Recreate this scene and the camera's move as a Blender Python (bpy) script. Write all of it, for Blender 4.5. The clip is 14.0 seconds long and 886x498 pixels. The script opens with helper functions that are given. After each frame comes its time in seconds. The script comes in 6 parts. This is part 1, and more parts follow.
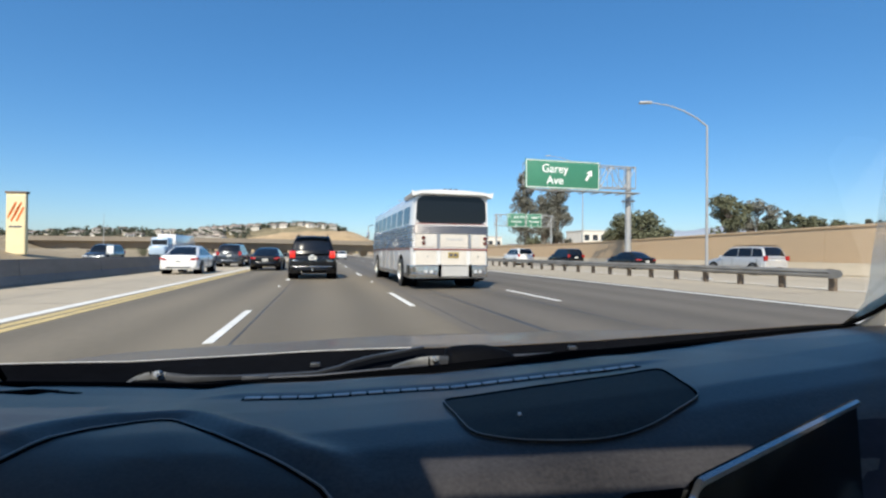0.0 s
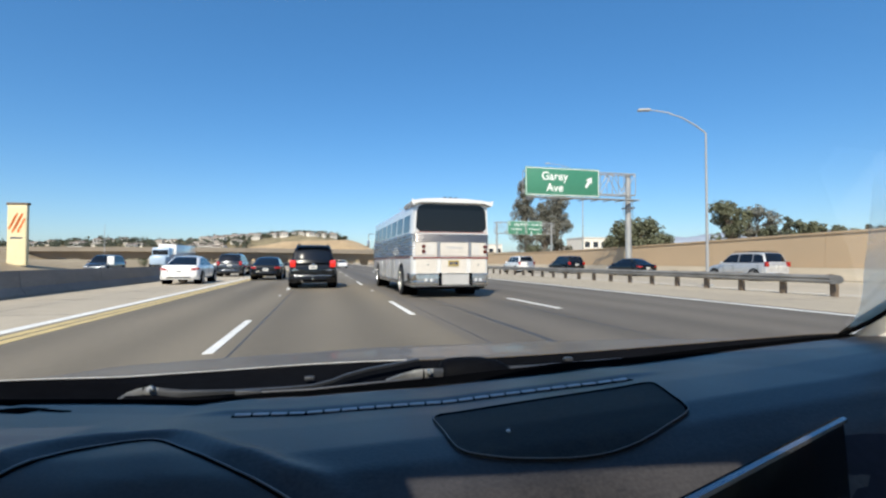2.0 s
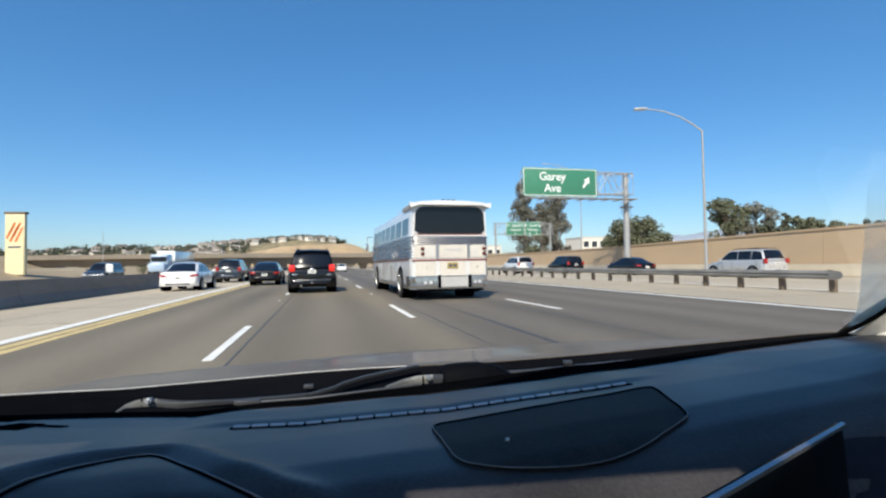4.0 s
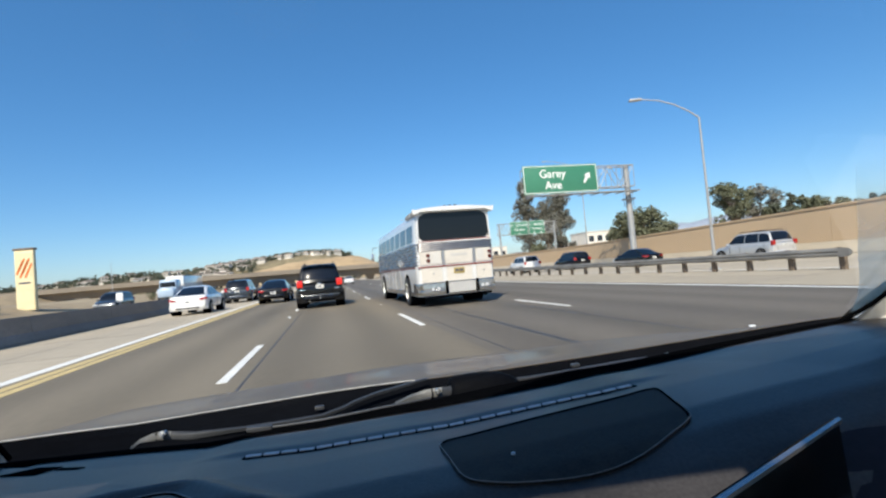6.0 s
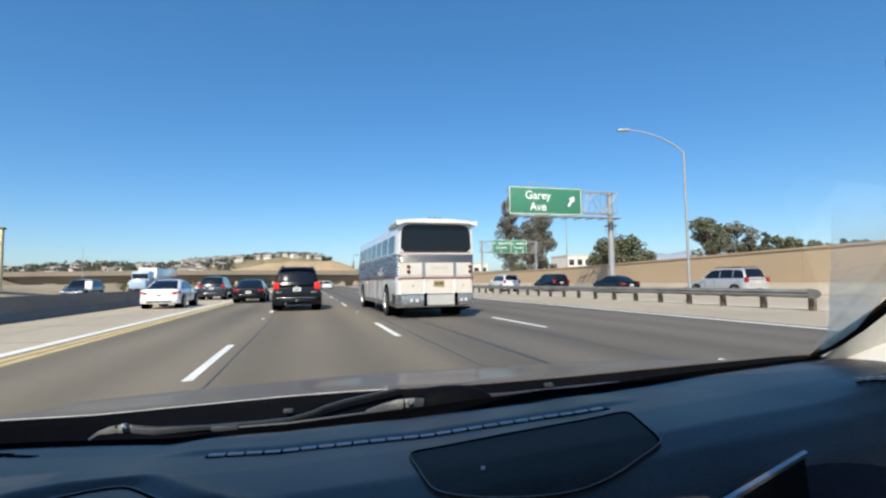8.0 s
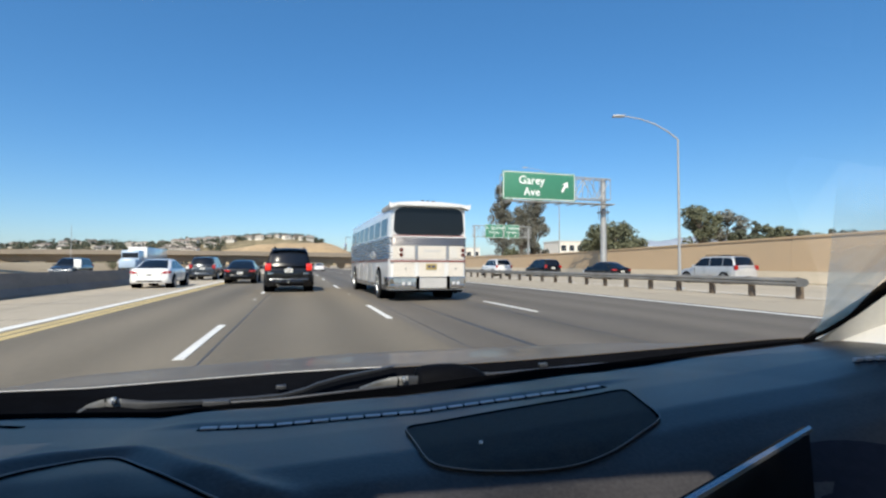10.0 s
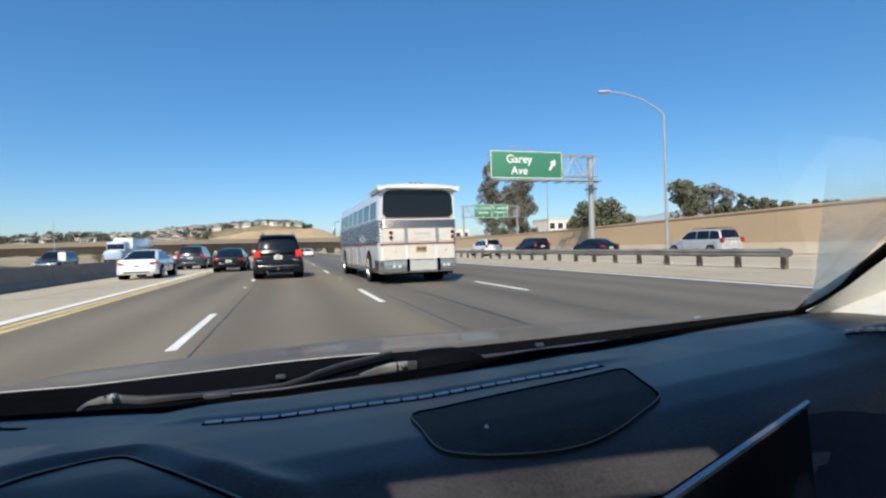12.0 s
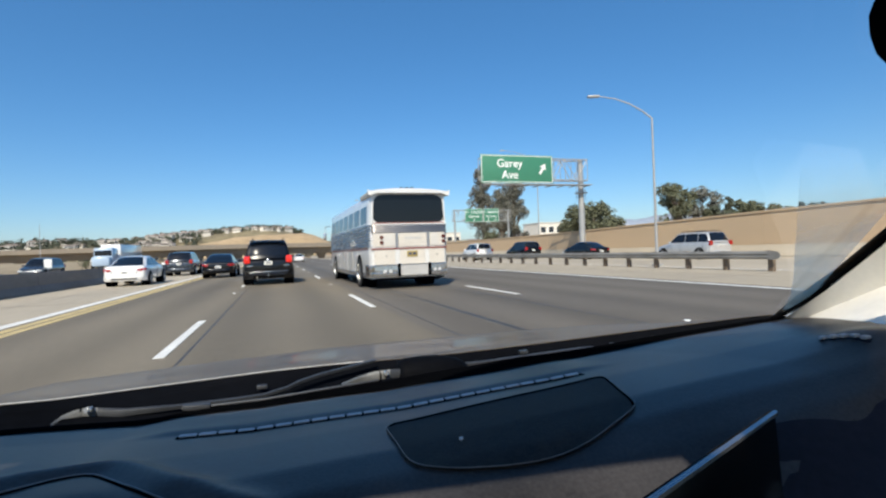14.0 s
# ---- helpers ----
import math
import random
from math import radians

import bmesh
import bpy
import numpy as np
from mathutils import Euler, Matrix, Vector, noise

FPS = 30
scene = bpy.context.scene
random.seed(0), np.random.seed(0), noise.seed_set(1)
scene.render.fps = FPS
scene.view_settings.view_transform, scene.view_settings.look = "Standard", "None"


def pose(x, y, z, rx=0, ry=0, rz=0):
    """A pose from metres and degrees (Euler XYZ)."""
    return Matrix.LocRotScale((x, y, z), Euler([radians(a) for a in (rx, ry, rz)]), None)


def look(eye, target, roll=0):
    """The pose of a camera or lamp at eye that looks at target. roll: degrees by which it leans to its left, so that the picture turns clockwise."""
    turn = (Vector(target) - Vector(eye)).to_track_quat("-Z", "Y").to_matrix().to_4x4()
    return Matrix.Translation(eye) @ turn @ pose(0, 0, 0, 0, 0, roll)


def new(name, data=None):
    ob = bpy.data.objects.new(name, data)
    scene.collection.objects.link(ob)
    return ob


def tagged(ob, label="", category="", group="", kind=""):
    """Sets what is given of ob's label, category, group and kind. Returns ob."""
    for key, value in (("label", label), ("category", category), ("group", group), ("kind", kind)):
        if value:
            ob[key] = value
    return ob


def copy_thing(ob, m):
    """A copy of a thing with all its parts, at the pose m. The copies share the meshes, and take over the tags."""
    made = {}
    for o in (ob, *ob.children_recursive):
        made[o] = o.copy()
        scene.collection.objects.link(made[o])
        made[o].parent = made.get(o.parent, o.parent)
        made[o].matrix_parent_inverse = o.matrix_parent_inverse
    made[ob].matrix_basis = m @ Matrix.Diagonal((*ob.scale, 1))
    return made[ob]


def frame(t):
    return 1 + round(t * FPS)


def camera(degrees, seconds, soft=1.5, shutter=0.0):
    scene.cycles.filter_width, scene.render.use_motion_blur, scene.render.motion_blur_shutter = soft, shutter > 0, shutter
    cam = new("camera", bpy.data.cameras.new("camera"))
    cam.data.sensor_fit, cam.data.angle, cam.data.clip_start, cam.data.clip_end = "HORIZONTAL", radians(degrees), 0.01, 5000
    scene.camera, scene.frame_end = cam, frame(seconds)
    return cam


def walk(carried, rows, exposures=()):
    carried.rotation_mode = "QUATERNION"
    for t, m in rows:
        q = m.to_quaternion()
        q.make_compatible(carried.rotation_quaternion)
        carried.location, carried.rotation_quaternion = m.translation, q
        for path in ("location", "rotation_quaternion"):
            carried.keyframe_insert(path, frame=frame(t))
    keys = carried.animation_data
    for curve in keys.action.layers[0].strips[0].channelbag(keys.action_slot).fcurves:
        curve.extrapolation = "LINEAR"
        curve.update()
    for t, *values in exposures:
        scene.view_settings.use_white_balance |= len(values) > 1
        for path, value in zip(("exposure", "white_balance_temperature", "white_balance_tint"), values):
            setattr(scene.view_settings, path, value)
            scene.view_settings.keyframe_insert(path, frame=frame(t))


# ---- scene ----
cam = camera(83.4, 14.0, soft=2.35)
PATH = [
    (0, pose(-0.0153, 0.0015, 1.1536, 90.539, -0.473, -12.089)),
    (0.5, pose(-0.0088, 0.0057, 1.1523, 90.791, -0.788, -12.306)),
    (1, pose(0.0009, 0.0067, 1.1567, 91.259, -0.091, -12.657)),
    (1.5, pose(-0.0047, 0.0070, 1.1491, 90.700, -0.717, -12.114)),
    (2, pose(-0.0030, -0.0010, 1.1613, 91.468, -0.063, -12.013)),
    (2.5, pose(-0.0072, 0.0013, 1.1562, 91.104, -0.176, -12.012)),
    (5, pose(0.0040, -0.0074, 1.1782, 91.834, 3.371, -11.941)),
    (5.5, pose(-0.0006, -0.0117, 1.1808, 91.344, 4.745, -11.612)),
    (6, pose(0.0108, -0.0125, 1.1821, 92.333, 5.053, -11.331)),
    (6.5, pose(0.0074, -0.0103, 1.1804, 92.235, 4.206, -12.010)),
    (7, pose(0.0127, -0.0028, 1.1759, 92.631, 0.148, -14.122)),
    (7.5, pose(0.0098, -0.0060, 1.1755, 92.710, 0.008, -13.899)),
    (8, pose(0.0071, -0.0111, 1.1782, 93.708, 0.764, -13.672)),
    (10.5, pose(0.0003, 0.0059, 1.1656, 91.581, -0.210, -14.654)),
    (11, pose(-0.0063, -0.0007, 1.1691, 91.551, -0.152, -14.577)),
    (11.5, pose(-0.0077, -0.0007, 1.1706, 90.798, 0.274, -14.793)),
    (12, pose(-0.0062, 0.0066, 1.1735, 89.686, 1.721, -15.746)),
    (12.5, pose(-0.0065, 0.0035, 1.1742, 89.799, 1.740, -15.944)),
    (13, pose(0.0059, 0.0072, 1.1718, 89.856, 1.234, -16.479)),
    (13.5, pose(0.0086, 0.0058, 1.1787, 89.814, 1.959, -16.733)),
    (14, pose(0.0104, 0.0031, 1.1793, 90.148, 2.073, -16.734)),
]
walk(cam, PATH, [(0.0, 0.20), (8.0, 0.20), (12.5, 0.12), (14.0, 0.11)])

# ---- daylight: clear midday sky, sun high behind the car and to its left ----
SUN = Vector((-0.29, -0.70, 0.655)).normalized()
world = bpy.data.worlds.new("clear_sky")
scene.world = world
world.use_nodes = True
wn = world.node_tree.nodes
sky = wn.new("ShaderNodeTexSky")
sky.sky_type = "NISHITA"
sky.sun_disc = False
sky.sun_elevation = math.asin(SUN.z)
sky.sun_rotation = math.atan2(SUN.x, SUN.y)
sky.air_density, sky.dust_density, sky.ozone_density, sky.altitude = 1.0, 1.3, 4.0, 700
wn["Background"].inputs["Strength"].default_value = 0.140
deep = wn.new("ShaderNodeHueSaturation")
deep.inputs["Saturation"].default_value = 1.25
world.node_tree.links.new(sky.outputs["Color"], deep.inputs["Color"])
haze = wn.new("ShaderNodeMix")
haze.data_type = "RGBA"
haze.inputs["Factor"].default_value = 0.24
haze.inputs["B"].default_value = (0.8, 2.2, 4.5, 1)
world.node_tree.links.new(deep.outputs["Color"], haze.inputs["A"])
world.node_tree.links.new(haze.outputs["Result"], wn["Background"].inputs["Color"])
sun_data = bpy.data.lights.new("sun", "SUN")
sun_data.energy, sun_data.angle, sun_data.color = 5.0, radians(0.53), (1.0, 0.915, 0.775)
sun = new("sun", sun_data)
sun.matrix_world = look(SUN * 60, (0, 0, 0))

# ---- materials ----


def mat(name, col, rough=0.6, metal=0.0, var=0.12, scale=3.0, fine=40.0, bump=0.0, world_space=False, coat=0.0, stretch=(1, 1, 1), tint=None, spec=0.5):
    """Noise at two scales varies the base colour and roughness; bump gives fine relief."""
    m = bpy.data.materials.new(name)
    m.use_nodes = True
    nt = m.node_tree
    n, ln = nt.nodes, nt.links
    b = n["Principled BSDF"]
    b.inputs["Metallic"].default_value = metal
    b.inputs["Coat Weight"].default_value = coat
    b.inputs["Coat Roughness"].default_value = 0.04
    b.inputs["Specular IOR Level"].default_value = spec
    if world_space:
        src = n.new("ShaderNodeNewGeometry").outputs["Position"]
    else:
        src = n.new("ShaderNodeTexCoord").outputs["Object"]
    mp = n.new("ShaderNodeMapping")
    mp.inputs["Scale"].default_value = stretch
    ln.new(src, mp.inputs["Vector"])
    big, small = n.new("ShaderNodeTexNoise"), n.new("ShaderNodeTexNoise")
    for t, s, d in ((big, scale, 4.0), (small, fine, 3.0)):
        t.inputs["Scale"].default_value, t.inputs["Detail"].default_value = s, d
        ln.new(mp.outputs["Vector"], t.inputs["Vector"])
    mixn = n.new("ShaderNodeMix")
    mixn.data_type = "FLOAT"
    mixn.inputs["Factor"].default_value = 0.4
    ln.new(big.outputs["Fac"], mixn.inputs["A"])
    ln.new(small.outputs["Fac"], mixn.inputs["B"])
    ramp = n.new("ShaderNodeValToRGB")
    lo, hi = [max(0.0, c * (1 - var)) for c in col], [min(1.0, c * (1 + var)) for c in (tint or col)]
    ramp.color_ramp.elements[0].position, ramp.color_ramp.elements[1].position = 0.33, 0.67
    ramp.color_ramp.elements[0].color, ramp.color_ramp.elements[1].color = (*lo, 1), (*hi, 1)
    ln.new(mixn.outputs["Result"], ramp.inputs["Fac"])
    ln.new(ramp.outputs["Color"], b.inputs["Base Color"])
    rr = n.new("ShaderNodeMapRange")
    rr.inputs["To Min"].default_value, rr.inputs["To Max"].default_value = max(0.02, rough * 0.82), min(1.0, rough * 1.18)
    ln.new(big.outputs["Fac"], rr.inputs["Value"])
    ln.new(rr.outputs["Result"], b.inputs["Roughness"])
    if bump:
        bp = n.new("ShaderNodeBump")
        bp.inputs["Strength"].default_value, bp.inputs["Distance"].default_value = min(1.0, 0.3 + bump * 20), bump
        ln.new(small.outputs["Fac"], bp.inputs["Height"])
        ln.new(bp.outputs["Normal"], b.inputs["Normal"])
    return m


def random_tone(m, amount=0.25):
    """Each object of this material takes a slightly different tone."""
    nt = m.node_tree
    b = nt.nodes["Principled BSDF"]
    old = b.inputs["Base Color"].links[0].from_socket
    info, hsv, mr = nt.nodes.new("ShaderNodeObjectInfo"), nt.nodes.new("ShaderNodeHueSaturation"), nt.nodes.new("ShaderNodeMapRange")
    mr.inputs["To Min"].default_value, mr.inputs["To Max"].default_value = 1 - amount, 1 + amount
    nt.links.new(info.outputs["Random"], mr.inputs["Value"])
    nt.links.new(mr.outputs["Result"], hsv.inputs["Value"])
    nt.links.new(old, hsv.inputs["Color"])
    nt.links.new(hsv.outputs["Color"], b.inputs["Base Color"])
    return m


def wheel_tracks(m, width, phase, amount):
    """Long tyre-worn bands along the lanes of a road mesh."""
    nt = m.node_tree
    b = nt.nodes["Principled BSDF"]
    old = b.inputs["Base Color"].links[0].from_socket
    tc, sep, mul, sn, mr, wob = (nt.nodes.new(k) for k in ("ShaderNodeTexCoord", "ShaderNodeSeparateXYZ", "ShaderNodeMath", "ShaderNodeMath", "ShaderNodeMapRange", "ShaderNodeTexNoise"))
    wob.inputs["Scale"].default_value = 0.35
    add = nt.nodes.new("ShaderNodeMath")
    mul.operation, sn.operation, add.operation = "MULTIPLY_ADD", "SINE", "ADD"
    mul.inputs[1].default_value, mul.inputs[2].default_value = 2 * math.pi / width, phase
    nt.links.new(tc.outputs["Object"], sep.inputs["Vector"])
    nt.links.new(tc.outputs["Object"], wob.inputs["Vector"])
    nt.links.new(sep.outputs["X"], mul.inputs[0])
    nt.links.new(mul.outputs["Value"], add.inputs[0])
    nt.links.new(wob.outputs["Fac"], add.inputs[1])
    nt.links.new(add.outputs["Value"], sn.inputs[0])
    mr.inputs["From Min"].default_value, mr.inputs["From Max"].default_value = -1, 1
    mr.inputs["To Min"].default_value, mr.inputs["To Max"].default_value = 1 - amount, 1 + amount
    nt.links.new(sn.outputs["Value"], mr.inputs["Value"])
    hsv = nt.nodes.new("ShaderNodeHueSaturation")
    nt.links.new(mr.outputs["Result"], hsv.inputs["Value"])
    nt.links.new(old, hsv.inputs["Color"])
    nt.links.new(hsv.outputs["Color"], b.inputs["Base Color"])
    return m


def lens_mat(name, col, glow=0.0):
    m = mat(name, col, 0.12, 0, 0.2, 8, 60, coat=0.6)
    if glow:
        b = m.node_tree.nodes["Principled BSDF"]
        b.inputs["Emission Color"].default_value = (*col, 1)
        b.inputs["Emission Strength"].default_value = glow
    return m


def glass_mat(name, tint=(0.96, 0.98, 0.97), faces=0.9):
    """Thin clear sheet: straight transmission, Fresnel gloss from both its faces."""
    m = bpy.data.materials.new(name)
    m.use_nodes = True
    n, ln = m.node_tree.nodes, m.node_tree.links
    n.remove(n["Principled BSDF"])
    tr, gl, fr, mx = n.new("ShaderNodeBsdfTransparent"), n.new("ShaderNodeBsdfGlossy"), n.new("ShaderNodeLayerWeight"), n.new("ShaderNodeMixShader")
    tr.inputs["Color"].default_value = (*tint, 1)
    gl.inputs["Roughness"].default_value = 0.02
    fr.inputs["Blend"].default_value = 0.5
    pw, two = n.new("ShaderNodeMath"), n.new("ShaderNodeMath")
    pw.operation, two.operation, two.use_clamp = "POWER", "MULTIPLY_ADD", True
    pw.inputs[1].default_value = 4.0
    two.inputs[1].default_value, two.inputs[2].default_value = faces, 0.006 * faces
    ln.new(fr.outputs["Facing"], pw.inputs[0])
    ln.new(pw.outputs["Value"], two.inputs[0])
    ln.new(two.outputs["Value"], mx.inputs["Fac"])
    ln.new(tr.outputs["BSDF"], mx.inputs[1])
    ln.new(gl.outputs["BSDF"], mx.inputs[2])
    ln.new(mx.outputs["Shader"], n["Material Output"].inputs["Surface"])
    return m


ASPHALT = wheel_tracks(mat("worn_asphalt", (0.180, 0.150, 0.107), 0.85, 0, 0.24, 0.22, 14, 0.003, True, stretch=(1.6, 0.3, 1)), 1.67, 0.9, 0.13)
ASPHALT_DARK = wheel_tracks(mat("darker_asphalt_overlay", (0.142, 0.121, 0.095), 0.85, 0, 0.28, 0.25, 14, 0.003, True, stretch=(1.6, 0.25, 1)), 1.9, 0.4, 0.14)
ASPHALT_OLD = mat("older_asphalt", (0.12, 0.11, 0.098), 0.85, 0, 0.2, 0.2, 18, 0.004, True)
CONCRETE = mat("pale_concrete_lane", (0.46, 0.39, 0.29), 0.85, 0, 0.16, 0.25, 6, 0.003, True, stretch=(1.4, 0.2, 1))
SHOULDER = mat("dusty_shoulder", (0.44, 0.37, 0.27), 0.9, 0, 0.16, 0.3, 9, 0.004, True, stretch=(1.2, 0.3, 1))
BARRIER = mat("weathered_barrier_concrete", (0.19, 0.172, 0.155), 0.85, 0, 0.3, 0.9, 16, 0.004, True, stretch=(1, 0.5, 1.5))
WALL = mat("brown_block_wall", (0.54, 0.39, 0.245), 0.9, 0, 0.12, 0.09, 5, 0.004, True, stretch=(1, 0.35, 2))
DIRT = mat("dry_earth", (0.32, 0.235, 0.145), 0.95, 0, 0.28, 0.03, 0.8, 0.03, True, tint=(0.34, 0.27, 0.17))
DRYGRASS = mat("dry_grass_hill", (0.42, 0.295, 0.165), 0.95, 0, 0.25, 0.012, 0.12, 0, True, tint=(0.46, 0.33, 0.19))
SCRUB = mat("scrub_hill", (0.17, 0.15, 0.085), 0.95, 0, 0.4, 0.03, 0.15, 0, True, tint=(0.24, 0.19, 0.11))
# Blue-grey stands for distance haze, put into the mountain's colour.
MOUNTAIN = mat("haze_tinted_mountain", (0.30, 0.34, 0.40), 1.0, 0, 0.12, 0.002, 0.02, 0, True)
MOUNTAIN_NEAR = mat("far_dry_ridge", (0.27, 0.23, 0.20), 1.0, 0, 0.2, 0.006, 0.05, 0, True)
WHITE_LINE = mat("white_road_paint", (0.80, 0.78, 0.72), 0.7, 0, 0.12, 1.5, 25, 0.001, True)
YELLOW_LINE = mat("yellow_road_paint", (0.62, 0.47, 0.21), 0.7, 0, 0.15, 1.5, 25, 0.001, True)
TAR = mat("tar_seam", (0.075, 0.070, 0.064), 0.6, 0, 0.3, 2, 20, 0.001, True)
BRIDGE = mat("bridge_concrete", (0.22, 0.185, 0.145), 0.85, 0, 0.16, 0.15, 2, 0.004, True)
GALV = mat("galvanised_steel", (0.38, 0.385, 0.385), 0.6, 0.45, 0.15, 3, 30)
RAIL = mat("weathered_rail_steel", (0.27, 0.26, 0.24), 0.65, 0.3, 0.3, 1.2, 20)
POST_WOOD = mat("weathered_timber_post", (0.16, 0.12, 0.085), 0.85, 0, 0.25, 6, 40, 0.002)
SIGN_GREEN = mat("green_sign_sheeting", (0.05, 0.205, 0.125), 0.4, 0, 0.08, 1.5, 20)
SIGN_WHITE = mat("white_sign_sheeting", (0.8, 0.8, 0.78), 0.4, 0, 0.05, 2, 20)
YELLOW_SIGN = mat("yellow_marker_sheeting", (0.75, 0.55, 0.02), 0.45, 0, 0.08, 3, 20)
ORANGE = mat("orange_print", (0.70, 0.16, 0.03), 0.5, 0, 0.1, 2, 20)
CREAM_SIGN = mat("cream_sign_face", (0.72, 0.62, 0.38), 0.5, 0, 0.08, 2, 20)
STUCCO = random_tone(mat("pale_stucco", (0.66, 0.62, 0.55), 0.9, 0, 0.08, 0.4, 4), 0.3)
ROOF_TILE = random_tone(mat("clay_roof", (0.25, 0.205, 0.175), 0.85, 0, 0.2, 0.8, 6), 0.35)
DARK_PANE = mat("dark_window", (0.03, 0.035, 0.045), 0.12, 0, 0.1, 3, 30)
# Leaf tones are lifted and greyed to put distance haze into them.
LEAF = mat("haze_lifted_green_leaves", (0.115, 0.122, 0.075), 0.8, 0, 0.25, 0.6, 9, tint=(0.14, 0.145, 0.09), spec=0.2)
LEAF_GREY = mat("grey_green_eucalyptus_leaves", (0.165, 0.165, 0.135), 0.8, 0, 0.25, 0.5, 8, tint=(0.20, 0.195, 0.165), spec=0.2)
LEAF_DARK = mat("dark_conifer_leaves", (0.095, 0.105, 0.070), 0.7, 0, 0.4, 0.6, 9)
BARK = mat("rough_bark", (0.17, 0.13, 0.10), 0.9, 0, 0.3, 2, 20, 0.01)
RUBBER = mat("black_tyre_rubber", (0.016, 0.016, 0.016), 0.75, 0, 0.2, 8, 60)
RIM = mat("silver_alloy", (0.52, 0.53, 0.54), 0.28, 0.9, 0.1, 6, 40)
RIM_DARK = mat("dark_alloy", (0.16, 0.16, 0.17), 0.35, 0.8, 0.1, 6, 40)
CHROME = mat("polished_chrome", (0.70, 0.69, 0.67), 0.22, 1.0, 0.05, 4, 40)
BUMPER = mat("brushed_bright_bumper", (0.62, 0.60, 0.57), 0.22, 1.0, 0.2, 4, 40, 0.001)
FLUTED = mat("bright_fluted_aluminium", (0.60, 0.56, 0.53), 0.34, 1.0, 0.1, 3, 30, stretch=(1, 0.3, 3))
FLUTED_SIDE = mat("dull_fluted_aluminium", (0.56, 0.54, 0.53), 0.27, 1.0, 0.16, 3, 30, stretch=(1, 0.3, 3))
BUS_WHITE = mat("gloss_white_coach_paint", (0.68, 0.67, 0.65), 0.25, 0, 0.05, 1.2, 14, coat=0.5)
BUS_CREAM = mat("cream_panel_paint", (0.64, 0.585, 0.51), 0.35, 0, 0.07, 2, 16, coat=0.3)
BUS_GREY = mat("light_grey_panel", (0.55, 0.53, 0.50), 0.35, 0.2, 0.08, 2, 16)
RED_STRIPE = mat("dark_red_pinstripe", (0.22, 0.05, 0.035), 0.35, 0, 0.08, 2, 16)
BLACK_TRIM = mat("black_plastic_trim", (0.0025, 0.0027, 0.0032), 0.8, 0, 0.3, 6, 60, spec=0.0)
CAR_GLASS = mat("dark_car_glass", (0.007, 0.009, 0.013), 0.06, 0, 0.1, 2, 20, spec=0.5)
REAR_GLASS = mat("dark_coach_rear_glass", (0.007, 0.009, 0.013), 0.07, 0, 0.1, 2, 20, spec=0.32)
BUS_GLASS = mat("tinted_coach_glass", (0.030, 0.036, 0.048), 0.10, 0, 0.1, 2, 20, spec=0.22)
PAINT_BLACK = mat("black_car_paint", (0.004, 0.0045, 0.006), 0.22, 0, 0.1, 2, 20, coat=0.35, spec=0.3)
PAINT_SILVER = mat("silver_car_paint", (0.52, 0.525, 0.53), 0.34, 0.3, 0.06, 2, 20, coat=0.8)
PAINT_WHITE = mat("white_car_paint", (0.78, 0.78, 0.77), 0.2, 0, 0.04, 2, 20, coat=0.8)
PAINT_SLATE = mat("dark_slate_car_paint", (0.040, 0.048, 0.060), 0.2, 0.4, 0.1, 2, 20, coat=1.0)
PAINT_RED = mat("dark_red_car_paint", (0.14, 0.015, 0.012), 0.2, 0.2, 0.1, 2, 20, coat=1.0)
TAIL_RED = lens_mat("red_tail_lens", (0.34, 0.012, 0.010))
TAIL_DARK = lens_mat("dark_red_tail_lens", (0.10, 0.012, 0.008))
TAIL_LIT = lens_mat("lit_red_tail_lens", (0.62, 0.02, 0.012), 0.30)
CLEAR_LENS = lens_mat("clear_lens", (0.60, 0.60, 0.60))
PLATE = mat("white_plate", (0.72, 0.71, 0.66), 0.5, 0, 0.06, 4, 40)
PLATE_OLD = mat("yellowed_plate", (0.36, 0.27, 0.09), 0.5, 0, 0.1, 4, 40)
INK = mat("dark_lettering", (0.04, 0.05, 0.10), 0.5, 0, 0.1, 4, 40)
DASH = mat("black_grained_dashboard", (0.0375, 0.0360, 0.0370), 0.38, 0, 0.45, 9, 300, 0.0006, spec=0.23)
DASH_LID = mat("smooth_black_binnacle", (0.036, 0.036, 0.0365), 0.42, 0, 0.3, 6, 400, 0.0003, spec=0.17)
MESH_CLOTH = mat("fine_speaker_mesh", (0.021, 0.0195, 0.0178), 0.75, 0, 0.55, 60, 380, 0.0012, spec=0.25)
# Dark tone painted for the shade in the recess and vent hollow.
RECESS_SHADE = mat("recess_shade_dark", (0.016, 0.017, 0.026), 0.6, 0, 0.3, 8, 120, 0.0004, spec=0.1)
# Grey painted for the thin highlight along hood and grille edges.
SEAM_GREY = mat("seam_highlight_grey", (0.13, 0.13, 0.13), 0.4, 0, 0.2, 20, 200)
VENT_GREY = mat("grey_vent_plastic", (0.46, 0.43, 0.42), 0.4, 0, 0.15, 20, 200)
SCREEN_BLACK = mat("black_screen_glass", (0.0006, 0.0006, 0.0008), 0.10, 0, 0.1, 4, 40, spec=0.15)
SCREEN_RIM = mat("silver_screen_rim", (0.45, 0.46, 0.48), 0.22, 0.9, 0.08, 10, 90)
HOOD_PAINT = mat("dusty_brown_grey_paint", (0.140, 0.112, 0.084), 0.45, 0.0, 0.35, 12, 140, 0, spec=0.15, coat=0.30, stretch=(0.5, 1, 1))
